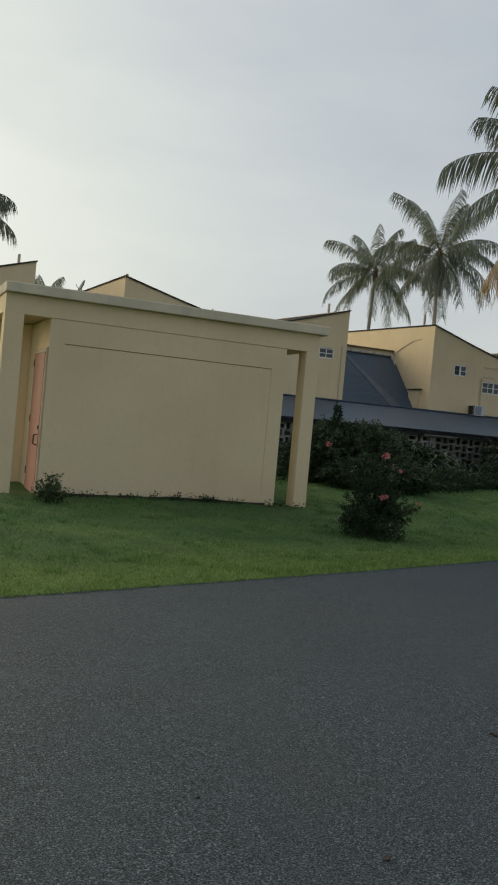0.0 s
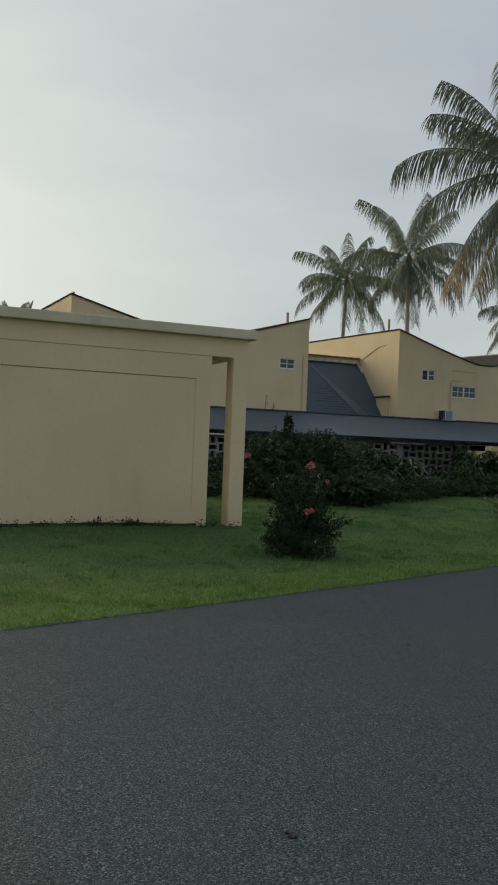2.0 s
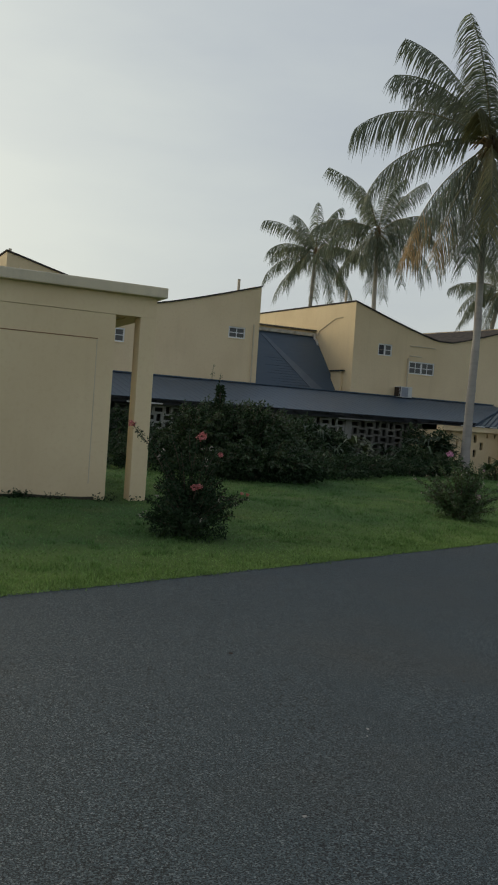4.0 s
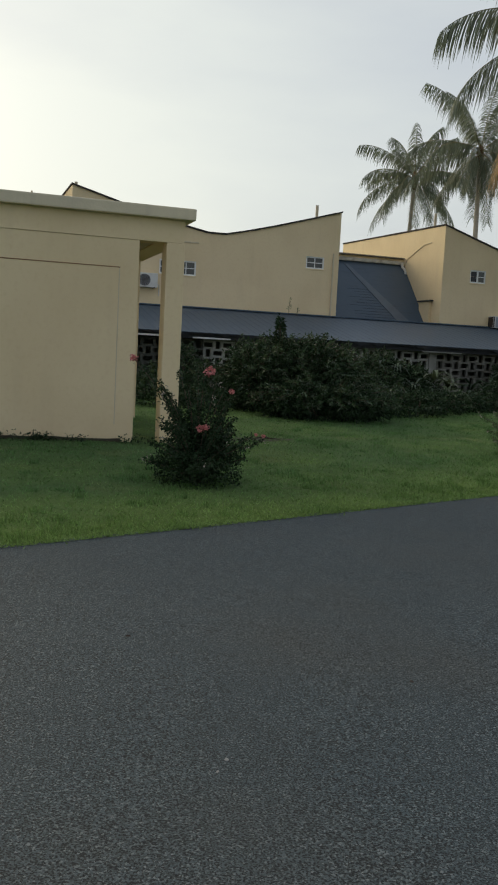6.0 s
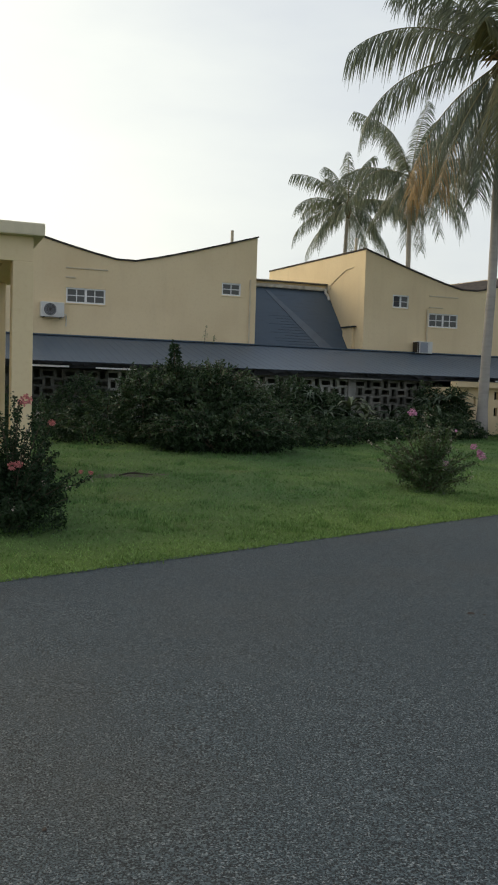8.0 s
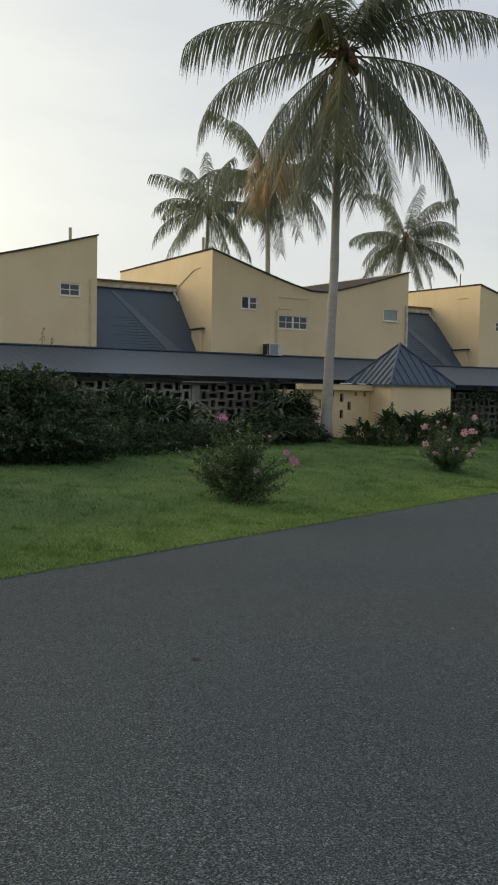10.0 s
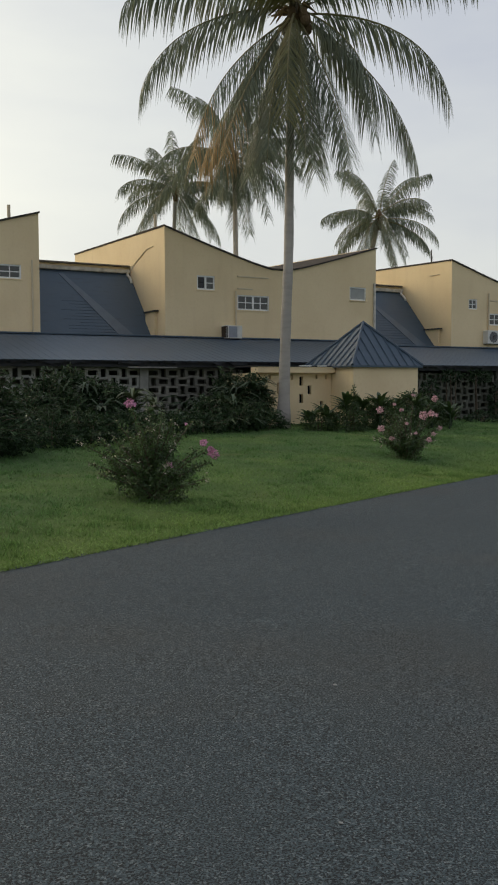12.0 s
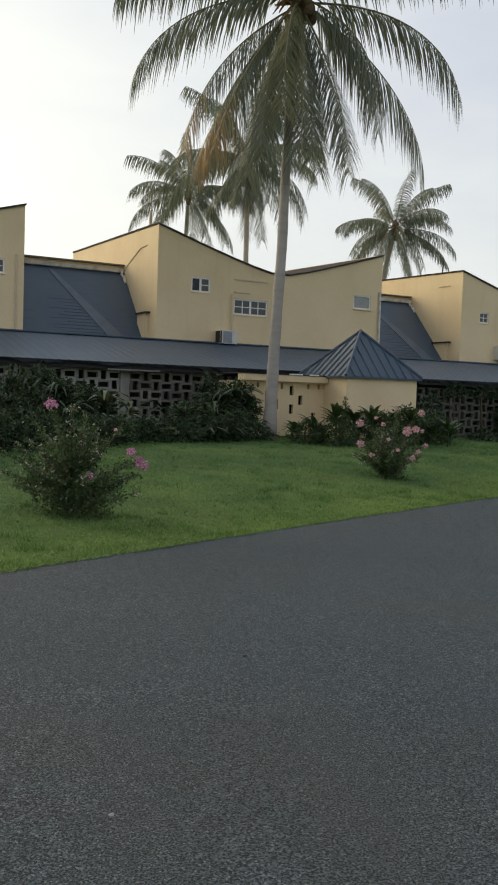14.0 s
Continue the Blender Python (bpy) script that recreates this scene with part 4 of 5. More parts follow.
def leaf_arrays(rng, points, length, width, up=0.3, out=None):
    """Folded leaves at the points: four corners each, as two triangles."""
    n = len(points)
    d = rng.normal(size=(n, 3))
    if out is not None:
        d = d * 0.7 + out
    d[:, 2] += up
    d /= np.linalg.norm(d, axis=1, keepdims=True)
    side = np.cross(d, rng.normal(size=(n, 3)))
    side /= np.linalg.norm(side, axis=1, keepdims=True)
    nor = np.cross(side, d)
    ln = length * rng.uniform(0.6, 1.3, (n, 1))
    wd = width * rng.uniform(0.6, 1.3, (n, 1))
    base, tip = points, points + d * ln - np.array([0, 0, 1]) * ln * 0.15
    mid = points + d * ln * 0.45 + nor * wd * 0.15
    co = np.stack([base, mid + side * wd * 0.5, tip, mid - side * wd * 0.5], axis=1).reshape(-1, 3)
    k = np.arange(n)[:, None] * 4
    tri = np.stack([k + [0, 1, 2], k + [0, 2, 3]], axis=1).reshape(-1, 3)
    return co, tri


def flower(rng, centre, r, n=90):
    """A ruffled cluster of petals."""
    p = rng.normal(size=(n, 3))
    p /= np.linalg.norm(p, axis=1, keepdims=True)
    c = np.array(centre) + p * r * rng.uniform(0.35, 1.0, (n, 1)) * np.array([1, 1, 0.85])
    return leaf_arrays(rng, c, r * 0.5, r * 0.55, 0.1, p)


def build_shrub(x, y, seed, tips, blooms, petals, leaf, count, label, spread=0.5, tall=1.2, size=0.06, foot=0.85, buds=0):
    """A flowering bush: stems from one root, small leaves along them, clusters of bloom at their ends. tips and blooms are relative to the root."""
    rng = np.random.default_rng(seed)
    t = thing("flowering_shrub", pose(x, y, height(x, y) - 0.02), label, "shrub", "flowering shrubs on the lawn")
    ends = [np.array(p, float) for p in tips]
    for i in range(46):
        a, r = rng.uniform(0, math.tau), spread * math.sqrt(rng.uniform(0.05, 1.25))
        ends.append(np.array([math.cos(a) * r, math.sin(a) * r, tall * rng.uniform(0.35, 0.95) * (1 - 0.45 * (r / spread) ** 2)]))
    pts = []
    for i, e in enumerate(ends):
        bm = bmesh.new()
        ctrl = np.array([e[0] * 0.25, e[1] * 0.25, e[2] * 0.6])
        root = np.array([rng.uniform(-0.08, 0.08), rng.uniform(-0.08, 0.08), 0])
        line = [tuple((1 - k) ** 2 * root + 2 * k * (1 - k) * ctrl + k * k * e) for k in np.linspace(0, 1, 6)]
        add_tube(bm, line, [0.014, 0.012, 0.01, 0.008, 0.006, 0.004], 5)
        part("stem", bm, STEM, t)
        m = count // len(ends)
        k = rng.uniform(0.18, 1.0, (m, 1)) ** 0.75
        p = (1 - k) ** 2 * root + 2 * k * (1 - k) * ctrl + k * k * e
        far = i < len(tips)
        pts.append(p + rng.normal(size=(m, 3)) * (0.032 if far else 0.045) * (0.55 + 0.9 * (1 - k)))
    skirt = count // 5
    a, r = rng.uniform(0, math.tau, skirt), spread * foot * np.sqrt(rng.uniform(0, 1, skirt))
    pts.append(np.stack([np.cos(a) * r, np.sin(a) * r, rng.uniform(0.02, 0.42, skirt) * tall * (1.1 - 0.5 * r / spread)], axis=1))
    pts = np.concatenate(pts)
    pts[:, 2] = np.maximum(pts[:, 2], 0.03)
    co, tri = leaf_arrays(rng, pts, size, size * 0.55, 0.25)
    fast_mesh("foliage", co, tri, leaf, t)
    if buds:
        c = np.array([ends[i] for i in rng.integers(0, len(ends), buds)]) + rng.normal(size=(buds, 3)) * 0.045
        c = np.repeat(c, 7, axis=0) + rng.normal(size=(buds * 7, 3)) * 0.013
        c[:, 2] = np.maximum(c[:, 2], 0.1)
        co, tri = leaf_arrays(rng, c, 0.022, 0.016, 0.2)
        tagged(fast_mesh("buds", co, tri, BUD, t), "small pale flower buds", kind="stuff")
    for p, r in blooms:
        co, tri = flower(rng, p, r * 0.72)
        fast_mesh("blossom", co, tri, petals, t, "ruffled pink blossom")
    return t


build_shrub(2.04, 13.65, 3, [(-0.78, 0, 1.4), (-0.5, 0.1, 1.1), (-0.06, 0.1, 1.36), (0.05, -0.1, 1.3), (0.62, 0, 0.6), (0.35, 0, 1.05), (-0.55, -0.2, 0.5), (0.75, 0.1, 0.55), (-0.3, 0.2, 1.3), (-0.52, 0, 1.2), (-0.38, -0.1, 1.05), (0.18, 0, 1.2), (0.3, -0.1, 1.15), (-0.15, 0, 1.1), (0.28, 0.1, 0.92), (-0.42, 0.1, 0.9), (0.0, -0.2, 1.0), (0.42, 0, 0.8)],
            [((-0.8, 0, 1.43), 0.06), ((0.1, -0.05, 1.32), 0.085), ((0.36, 0, 1.1), 0.045), ((0.06, -0.3, 0.68), 0.06), ((0.12, -0.3, 0.7), 0.05), ((0.66, 0, 0.62), 0.03), ((0.74, 0.1, 0.6), 0.03)], CORAL, LEAF_DARK, 14500,
            "dark green rose bush with a few coral blossoms on lawn", 0.6, 1.25, 0.041, 0.85, 20)
build_shrub(6.89, 18.5, 5, [(-0.25, 0, 1.15), (-0.65, 0, 0.75), (0.65, -0.1, 0.62), (0.7, -0.2, 0.5), (0.35, 0.1, 0.85), (-0.85, 0.1, 0.7), (0.5, 0.2, 0.35), (-0.6, -0.2, 0.35), (-0.05, 0.1, 1.2), (0.12, -0.1, 1.12), (-0.45, 0.1, 1.0), (0.5, 0.0, 0.98), (-0.78, -0.1, 0.5)],
            [((-0.27, 0, 1.22), 0.085), ((0.62, -0.3, 0.74), 0.065), ((0.74, -0.3, 0.6), 0.085), ((0.7, -0.32, 0.66), 0.06), ((0.2, -0.4, 0.48), 0.055), ((0.42, 0.1, 0.95), 0.03)], PINK, LEAF, 10500,
            "leafy green bush with bright pink flower heads on lawn", 0.62, 1.40, 0.043, 0.7, 60)
build_shrub(11.62, 23.7, 8, [(-0.45, 0, 0.95), (0.1, 0, 1.25), (0.4, 0, 1.05), (0.6, 0, 0.6), (-0.5, -0.1, 0.55), (0.5, 0.1, 0.8)],
            [((-0.55, 0, 0.95), 0.09), ((0.5, 0, 1.15), 0.08), ((0.2, -0.3, 0.85), 0.1), ((0.34, -0.3, 0.88), 0.09), ((-0.55, -0.1, 0.6), 0.08), ((0.3, -0.3, 0.4), 0.07), ((-0.38, -0.2, 0.42), 0.06), ((0.6, 0, 0.6), 0.06), ((-0.2, -0.2, 0.95), 0.05), ((0.42, -0.2, 0.5), 0.06), ((0.08, 0, 1.22), 0.05), ((-0.12, -0.3, 0.7), 0.045), ((0.05, -0.3, 0.52), 0.045), ((-0.3, -0.1, 1.05), 0.045), ((0.5, -0.1, 0.85), 0.05)], BLUSH, LEAF, 5600,
            "green bush covered in blush pink blossoms on lawn", 0.56, 1.18, 0.046, 0.45, 80)
build_shrub(-3.15, 13.95, 12, [(0.2, 0, 0.5), (-0.25, 0, 0.25)], [], PINK, LEAF, 900, "small green seedling bush beside the outbuilding", 0.27, 0.58, 0.065)


def build_hedge(name, lobes, seed, mat, count, size, label, sprays=0, reach=0.3):
    """A wild hedge of many lobes, each (u, v, z, radius along, radius across, radius up), with arching sprays that leave its outline ragged."""
    rng = np.random.default_rng(seed)
    t = thing(name, HOUSE, label, "hedge")
    total = sum(l[3] * l[5] for l in lobes)
    for l in lobes:
        n = int(count * l[3] * l[5] / total)
        p = rng.normal(size=(n, 3))
        p /= np.linalg.norm(p, axis=1, keepdims=True)
        bump_ = np.array([1 + 0.34 * noise.noise(Vector(q * 2.2) + Vector((seed, l[0], 0))) + 0.24 * noise.noise(Vector(q * 6) + Vector((0, seed, 0))) for q in p])[:, None]
        r = rng.uniform(0.45, 1.0, (n, 1)) ** 0.5 * bump_
        pts = np.array(l[:3]) + p * r * np.array(l[3:])
        pts[:, 2] = np.maximum(pts[:, 2], 0.03 + rng.uniform(0, 0.08, n))
        co, tri = leaf_arrays(rng, pts, size, size * 0.45, 0.1, p * 0.8)
        fast_mesh("foliage", co, tri, mat, t)
        for k in range(3):
            a = rng.uniform(-0.4, 0.4, 2)
            part("stem", tube([(l[0] + a[0] * 0.3, l[1] + a[1] * 0.3, 0.05), (l[0] + a[0] * l[3], l[1] + a[1] * l[4], l[2] + 0.4 * l[5])], [0.03, 0.012], 5), STEM, t)
        bm = bmesh.new()
        m = int(sprays * l[3] * l[5] / total) if l[3] > 0.2 else 0
        leaf, way = [], []
        for k in range(m):
            d = rng.normal(size=3)
            d[2] = abs(d[2]) * 0.9 + 0.1
            d[1] -= 0.35
            d /= np.linalg.norm(d)
            q0 = np.array(l[:3]) + d * np.array(l[3:]) * 0.55
            far = reach * rng.uniform(0.5, 1.3)
            q1 = np.array(l[:3]) + d * np.array(l[3:]) * 0.95 + np.array([0, 0, 0.35 * far])
            q2 = np.array(l[:3]) + d * (np.array(l[3:]) + far) + np.array([0, 0, -0.35 * far])
            ks = np.linspace(0, 1, 5)
            add_tube(bm, [tuple((1 - x) ** 2 * q0 + 2 * x * (1 - x) * q1 + x * x * q2) for x in ks], [0.008, 0.007, 0.006, 0.004, 0.002], 4)
            x = rng.uniform(0.2, 1, (22, 1))
            leaf.append((1 - x) ** 2 * q0 + 2 * x * (1 - x) * q1 + x * x * q2 + rng.normal(size=(22, 3)) * 0.018)
            way.append(np.repeat((q2 - q0)[None] / np.linalg.norm(q2 - q0), 22, axis=0))
        if m:
            co, tri = leaf_arrays(rng, np.concatenate(leaf), size * 1.1, size * 0.4, -0.1, np.concatenate(way) * 0.7)
            fast_mesh("spray_foliage", co, tri, SPRAY, t)
            tagged(part("brushwood", bm, STEM, t), "thin arching twigs", kind="stuff")
    return t


build_hedge("hedge", [(-5.9, -9.1, 0.85, 0.62, 1.1, 0.85), (-5.2, -8.8, 1.05, 0.7, 1.2, 0.82), (-4.5, -9.2, 0.95, 0.75, 1.3, 0.9), (-3.8, -8.7, 0.85, 0.65, 1.1, 0.78), (-3.2, -8.3, 0.6, 0.45, 0.9, 0.6), (-4.7, -10.6, 0.45, 1.5, 0.8, 0.5), (-5.35, -9.2, 2.0, 0.09, 0.09, 0.34)], 21, LEAF_DARK, 46000, 0.088,
            "large overgrown dark green hedge in front of garden wall", 420, 0.3)
build_hedge("hedge", [(-7.0, -9.0, 0.35, 0.8, 1.0, 0.38), (-8.0, -8.6, 0.4, 0.8, 1.1, 0.45), (-6.4, -7.2, 0.6, 0.6, 0.9, 0.6), (-7.6, -7.0, 0.5, 0.8, 0.9, 0.5), (-6.6, -5.0, 0.95, 0.6, 0.5, 0.6)], 27, LEAF_DARK, 12500, 0.09, "low dark undergrowth beside the garden wall", 110, 0.22)
build_hedge("hedge", [(-2.5, -9.2, 0.35, 0.6, 0.7, 0.38), (-1.6, -8.7, 0.38, 0.8, 0.8, 0.4), (-0.5, -8.0, 0.38, 0.8, 0.8, 0.4), (0.6, -7.4, 0.36, 0.8, 0.6, 0.34), (1.7, -7.1, 0.36, 0.7, 0.5, 0.34), (2.8, -6.8, 0.38, 0.7, 0.6, 0.38), (3.7, -6.6, 0.34, 0.6, 0.5, 0.34)], 29, LEAF_DARK, 15000, 0.085, "low dark bedding plants along the lawn edge", 120, 0.2)
build_hedge("hedge", [(-9.5, -6.4, 0.7, 1.2, 0.9, 0.8), (-11.5, -6.2, 0.8, 1.3, 0.9, 0.85), (-13.5, -6.2, 0.8, 1.3, 0.9, 0.85)], 22, LEAF_DARK, 10000, 0.13, "dark green hedge behind the outbuilding")
build_hedge("hedge", [(-1.3, -6.4, 0.55, 0.7, 0.8, 0.6), (-0.3, -5.9, 0.8, 0.55, 0.5, 0.6), (0.5, -6.5, 0.3, 0.7, 0.6, 0.32), (1.5, -6.3, 0.35, 0.5, 0.5, 0.3), (2.5, -6.1, 0.55, 0.6, 0.6, 0.5), (3.3, -6.3, 0.4, 0.6, 0.5, 0.45), (4.0, -5.5, 0.9, 0.4, 0.35, 0.7), (-0.9, -5.4, 1.0, 0.6, 0.5, 0.7), (0.3, -5.3, 0.75, 0.45, 0.4, 0.6)], 23, LEAF_DARK, 17000, 0.1, "low dark green shrubs along the pierced wall", 160, 0.22)
build_hedge("hedge", [(-2.4, -6.6, 0.55, 0.7, 0.6, 0.65), (-1.7, -6.0, 0.8, 0.6, 0.5, 0.75), (3.9, -4.4, 1.15, 0.5, 0.22, 0.5), (4.1, -5.6, 0.6, 0.4, 0.4, 0.55)], 28, LEAF_DARK, 7000, 0.085, "dark creeping foliage over the pierced wall", 150, 0.25)
build_hedge("hedge", [(5.0, -7.2, 0.35, 0.45, 0.4, 0.35), (5.7, -7.5, 0.4, 0.45, 0.4, 0.42), (6.4, -7.1, 0.45, 0.45, 0.4, 0.48), (7.1, -7.5, 0.45, 0.5, 0.45, 0.42), (7.8, -7.2, 0.55, 0.5, 0.45, 0.55), (8.5, -7.0, 0.5, 0.5, 0.45, 0.5), (9.2, -6.6, 0.42, 0.45, 0.45, 0.45), (9.9, -6.0, 0.35, 0.5, 0.45, 0.36), (6.2, -7.0, 1.02, 0.07, 0.07, 0.3)], 24, LEAF, 12000, 0.085, "low leafy green border plants at foot of kiosk", 140, 0.2)
build_hedge("hedge", [(10.6, -4.9, 0.45, 0.5, 0.5, 0.5), (11.0, -4.4, 1.1, 0.3, 0.25, 0.5), (12.6, -5.0, 0.25, 0.6, 0.4, 0.25), (12.3, -3.95, 1.6, 0.5, 0.14, 0.18), (13.5, -3.95, 1.6, 0.6, 0.14, 0.2), (14.3, -3.95, 0.9, 0.35, 0.16, 0.5), (14.0, -5.0, 0.35, 0.7, 0.5, 0.35), (15.6, -4.9, 0.8, 1.0, 0.6, 0.95), (17.5, -5.0, 0.8, 1.3, 0.7, 1.0), (20, -5.0, 0.8, 1.5, 0.7, 1.0)], 25, LEAF_DARK, 13000, 0.11, "dark climbing shrubs against the dark block wall")


def build_straps(u, v, seed, n, length, mat, label, lift=0.0, width=0.07, bow=0.92):
    """A clump of arching strap leaves."""
    rng = np.random.default_rng(seed)
    p = spot(u, v)
    t = thing("strap_leaf_plant", HOUSE @ pose(u, v, height(p.x, p.y) - 0.02), label, "plant", "strap leaf plants")
    co, tri = [], []
    stem = bmesh.new()
    add_tube(stem, [(0, 0, 0), (0.02, 0, lift * 0.6 + 0.05), (0.0, 0.02, lift + 0.1)], [0.022, 0.018, 0.012], 6)
    part("stem", stem, STRAP, t)
    for i in range(n):
        a = rng.uniform(0, math.tau)
        d = np.array([math.cos(a), math.sin(a), 0])
        s = np.array([-math.sin(a), math.cos(a), 0])
        ln, rise, w = length * rng.uniform(0.6, 1.15), rng.uniform(0.6, 1.4), width * rng.uniform(0.7, 1.3)
        b = len(co)
        for j in range(6):
            k = j / 5
            q = d * ln * (0.12 + 0.75 * k) * k ** 0.5 + np.array([0, 0, lift + ln * (rise * k - bow * k * k * rise)])
            ww = w * (0.45 + 2.2 * k * (1 - k)) * (1 - 0.9 * k ** 4)
            co += [q - s * ww * 0.5, q + np.array([0, 0, -ww * 0.2]), q + s * ww * 0.5]
        for j in range(5):
            for c in range(2):
                x = b + j * 3 + c
                tri += [(x, x + 1, x + 4), (x, x + 4, x + 3)]
    fast_mesh("leaves", np.array(co), np.array(tri), mat, t)
    return t


ARCH, PALE = "clump of dark green arching strap leaves", "clump of pale arching strap leaves by the wall"
BROAD = "upright clump of broad green leaves at the kiosk"
for q in [(-1.2, -5.9, 37, 24, 1.0, STRAP, 0.9, 0.08), (-0.5, -5.6, 31, 26, 1.1, STRAP, 0.75, 0.08), (-0.6, -6.8, 49, 18, 0.9, STRAP, 0.5, 0.08), (2.2, -5.2, 34, 18, 0.85, STRAP, 0.5, 0.08),
          (2.6, -5.7, 50, 20, 0.9, STRAP, 0.4, 0.08), (3.2, -5.9, 35, 30, 1.15, STRAP, 0.5, 0.09), (3.7, -5.4, 52, 26, 1.05, STRAP, 0.8, 0.08), (3.9, -6.2, 36, 22, 0.7, STRAP, 0.3, 0.09),
          (1.7, -6.2, 48, 14, 0.7, STRAP, 0.25, 0.08), (0.0, -6.6, 39, 18, 0.8, STRAP, 0.3, 0.08), (3.0, -6.9, 53, 20, 0.9, STRAP, 0.1, 0.08), (3.8, -5.9, 56, 26, 0.8, STRAP, 1.0, 0.08), (4.1, -5.7, 57, 20, 0.6, STRAP, 0.8, 0.08), (3.5, -5.2, 58, 22, 0.8, STRAP, 0.8, 0.08)]:
    build_straps(*q[:6], ARCH, *q[6:])
for q in [(0.5, -5.9, 32, 18, 0.8, LEAF_PALE, 0.7, 0.12), (1.15, -5.6, 33, 15, 0.75, LEAF_PALE, 0.55, 0.12), (0.8, -6.2, 54, 12, 0.6, LEAF_PALE, 0.4, 0.12), (2.5, -6.9, 38, 18, 0.75, LEAF_PALE, 0.15, 0.08), (2.9, -6.2, 55, 10, 0.8, LEAF_PALE, 0.5, 0.08)]:
    build_straps(*q[:6], PALE, *q[6:])
for i, u in enumerate((4.75, 5.1, 5.5, 5.85, 6.2, 6.55, 6.95, 7.3, 7.7, 8.1, 8.5, 8.9, 9.4)):
    build_straps(u, -7.15 - 0.25 * (i % 3), 60 + i, 19, 0.52 - 0.08 * (i % 2), LEAF, BROAD, 0.25 + 0.1 * (i % 3) + (0.22 if 5.4 < u < 7.8 else 0), 0.12, 0.45)


# ---- palms ----
def frond_mesh(rng, length, droop, pairs, leaflet, name, hang=0.5, tilt=0.0, wide=0.024, dry_tip=False):
    """A palm frond along +x: a tapering rachis and two rows of drooping leaflets."""
    co, tri = [], []
    pts = []
    p, ang = np.array([0.0, 0, 0]), tilt
    n = 16
    for i in range(n + 1):
        pts.append(p.copy())
        ang = max(ang - droop * (0.3 + 1.4 * i / n) / n, -1.45)
        p = p + np.array([math.cos(ang), 0, math.sin(ang)]) * length / n
    pts = np.array(pts)
    for i, q in enumerate(pts):
        r = 0.035 * (1 - i / n) ** 0.8 + 0.006
        for c in range(3):
            an = c * math.tau / 3
            co.append(q + np.array([0, math.cos(an) * r, math.sin(an) * r]))
    for i in range(n):
        for c in range(3):
            x, y = i * 3 + c, i * 3 + (c + 1) % 3
            tri += [(x, y, y + 3), (x, y + 3, x + 3)]
    rachis = len(tri)
    kinds = [0] * rachis
    for i in range(pairs):
        k = 0.14 + 0.86 * (i + rng.uniform(-0.3, 0.3)) / pairs
        k = min(max(k, 0.1), 0.995)
        f = k * n
        j = min(int(f), n - 1)
        q = pts[j] + (pts[j + 1] - pts[j]) * (f - j)
        t = (pts[j + 1] - pts[j]) / np.linalg.norm(pts[j + 1] - pts[j])
        ln0 = leaflet * (0.45 + 2.0 * k * (1.08 - k)) if k > 0.1 else leaflet * 0.4
        for s in (-1, 1):
            if rng.uniform() < 0.05:
                continue
            ln = ln0 * rng.uniform(0.8, 1.12)
            d = t * rng.uniform(0.4, 0.8) + np.array([0, s, 0]) * rng.uniform(0.5, 0.85) - np.array([0, 0, 0.75 * abs(t[0])])
            d /= np.linalg.norm(d)
            w = wide * rng.uniform(0.8, 1.3) * np.array([t[0], 0.001, t[2]])
            b = len(co)
            g = hang * rng.uniform(0.75, 1.25)
            for e, ww in ((0, 0.7), (0.35, 1.0), (0.7, 0.8), (1.0, 0.08)):
                m = q + d * ln * e * (1 - 0.28 * g * e) + np.array([0, 0, -1]) * ln * g * e * e
                co += [m - w * ww, m + w * ww]
            for c in range(3):
                x = b + 2 * c
                tri += [(x, x + 1, x + 3), (x, x + 3, x + 2)]
                kinds += [2 if dry_tip and k + 0.12 * math.sin(i * 1.7) > 0.74 else 1] * 2
    me = bpy.data.meshes.new(name)
    co, tri = np.array(co), np.array(tri)
    me.vertices.add(len(co))
    me.vertices.foreach_set("co", co.astype(np.float32).ravel())
    me.loops.add(tri.size)
    me.loops.foreach_set("vertex_index", tri.astype(np.int32).ravel())
    me.polygons.add(len(tri))
    me.polygons.foreach_set("loop_start", np.arange(0, tri.size, 3, dtype=np.int32))
    me.polygons.foreach_set("material_index", np.array(kinds, dtype=np.int32))
    me.update(calc_edges=True)
    return me


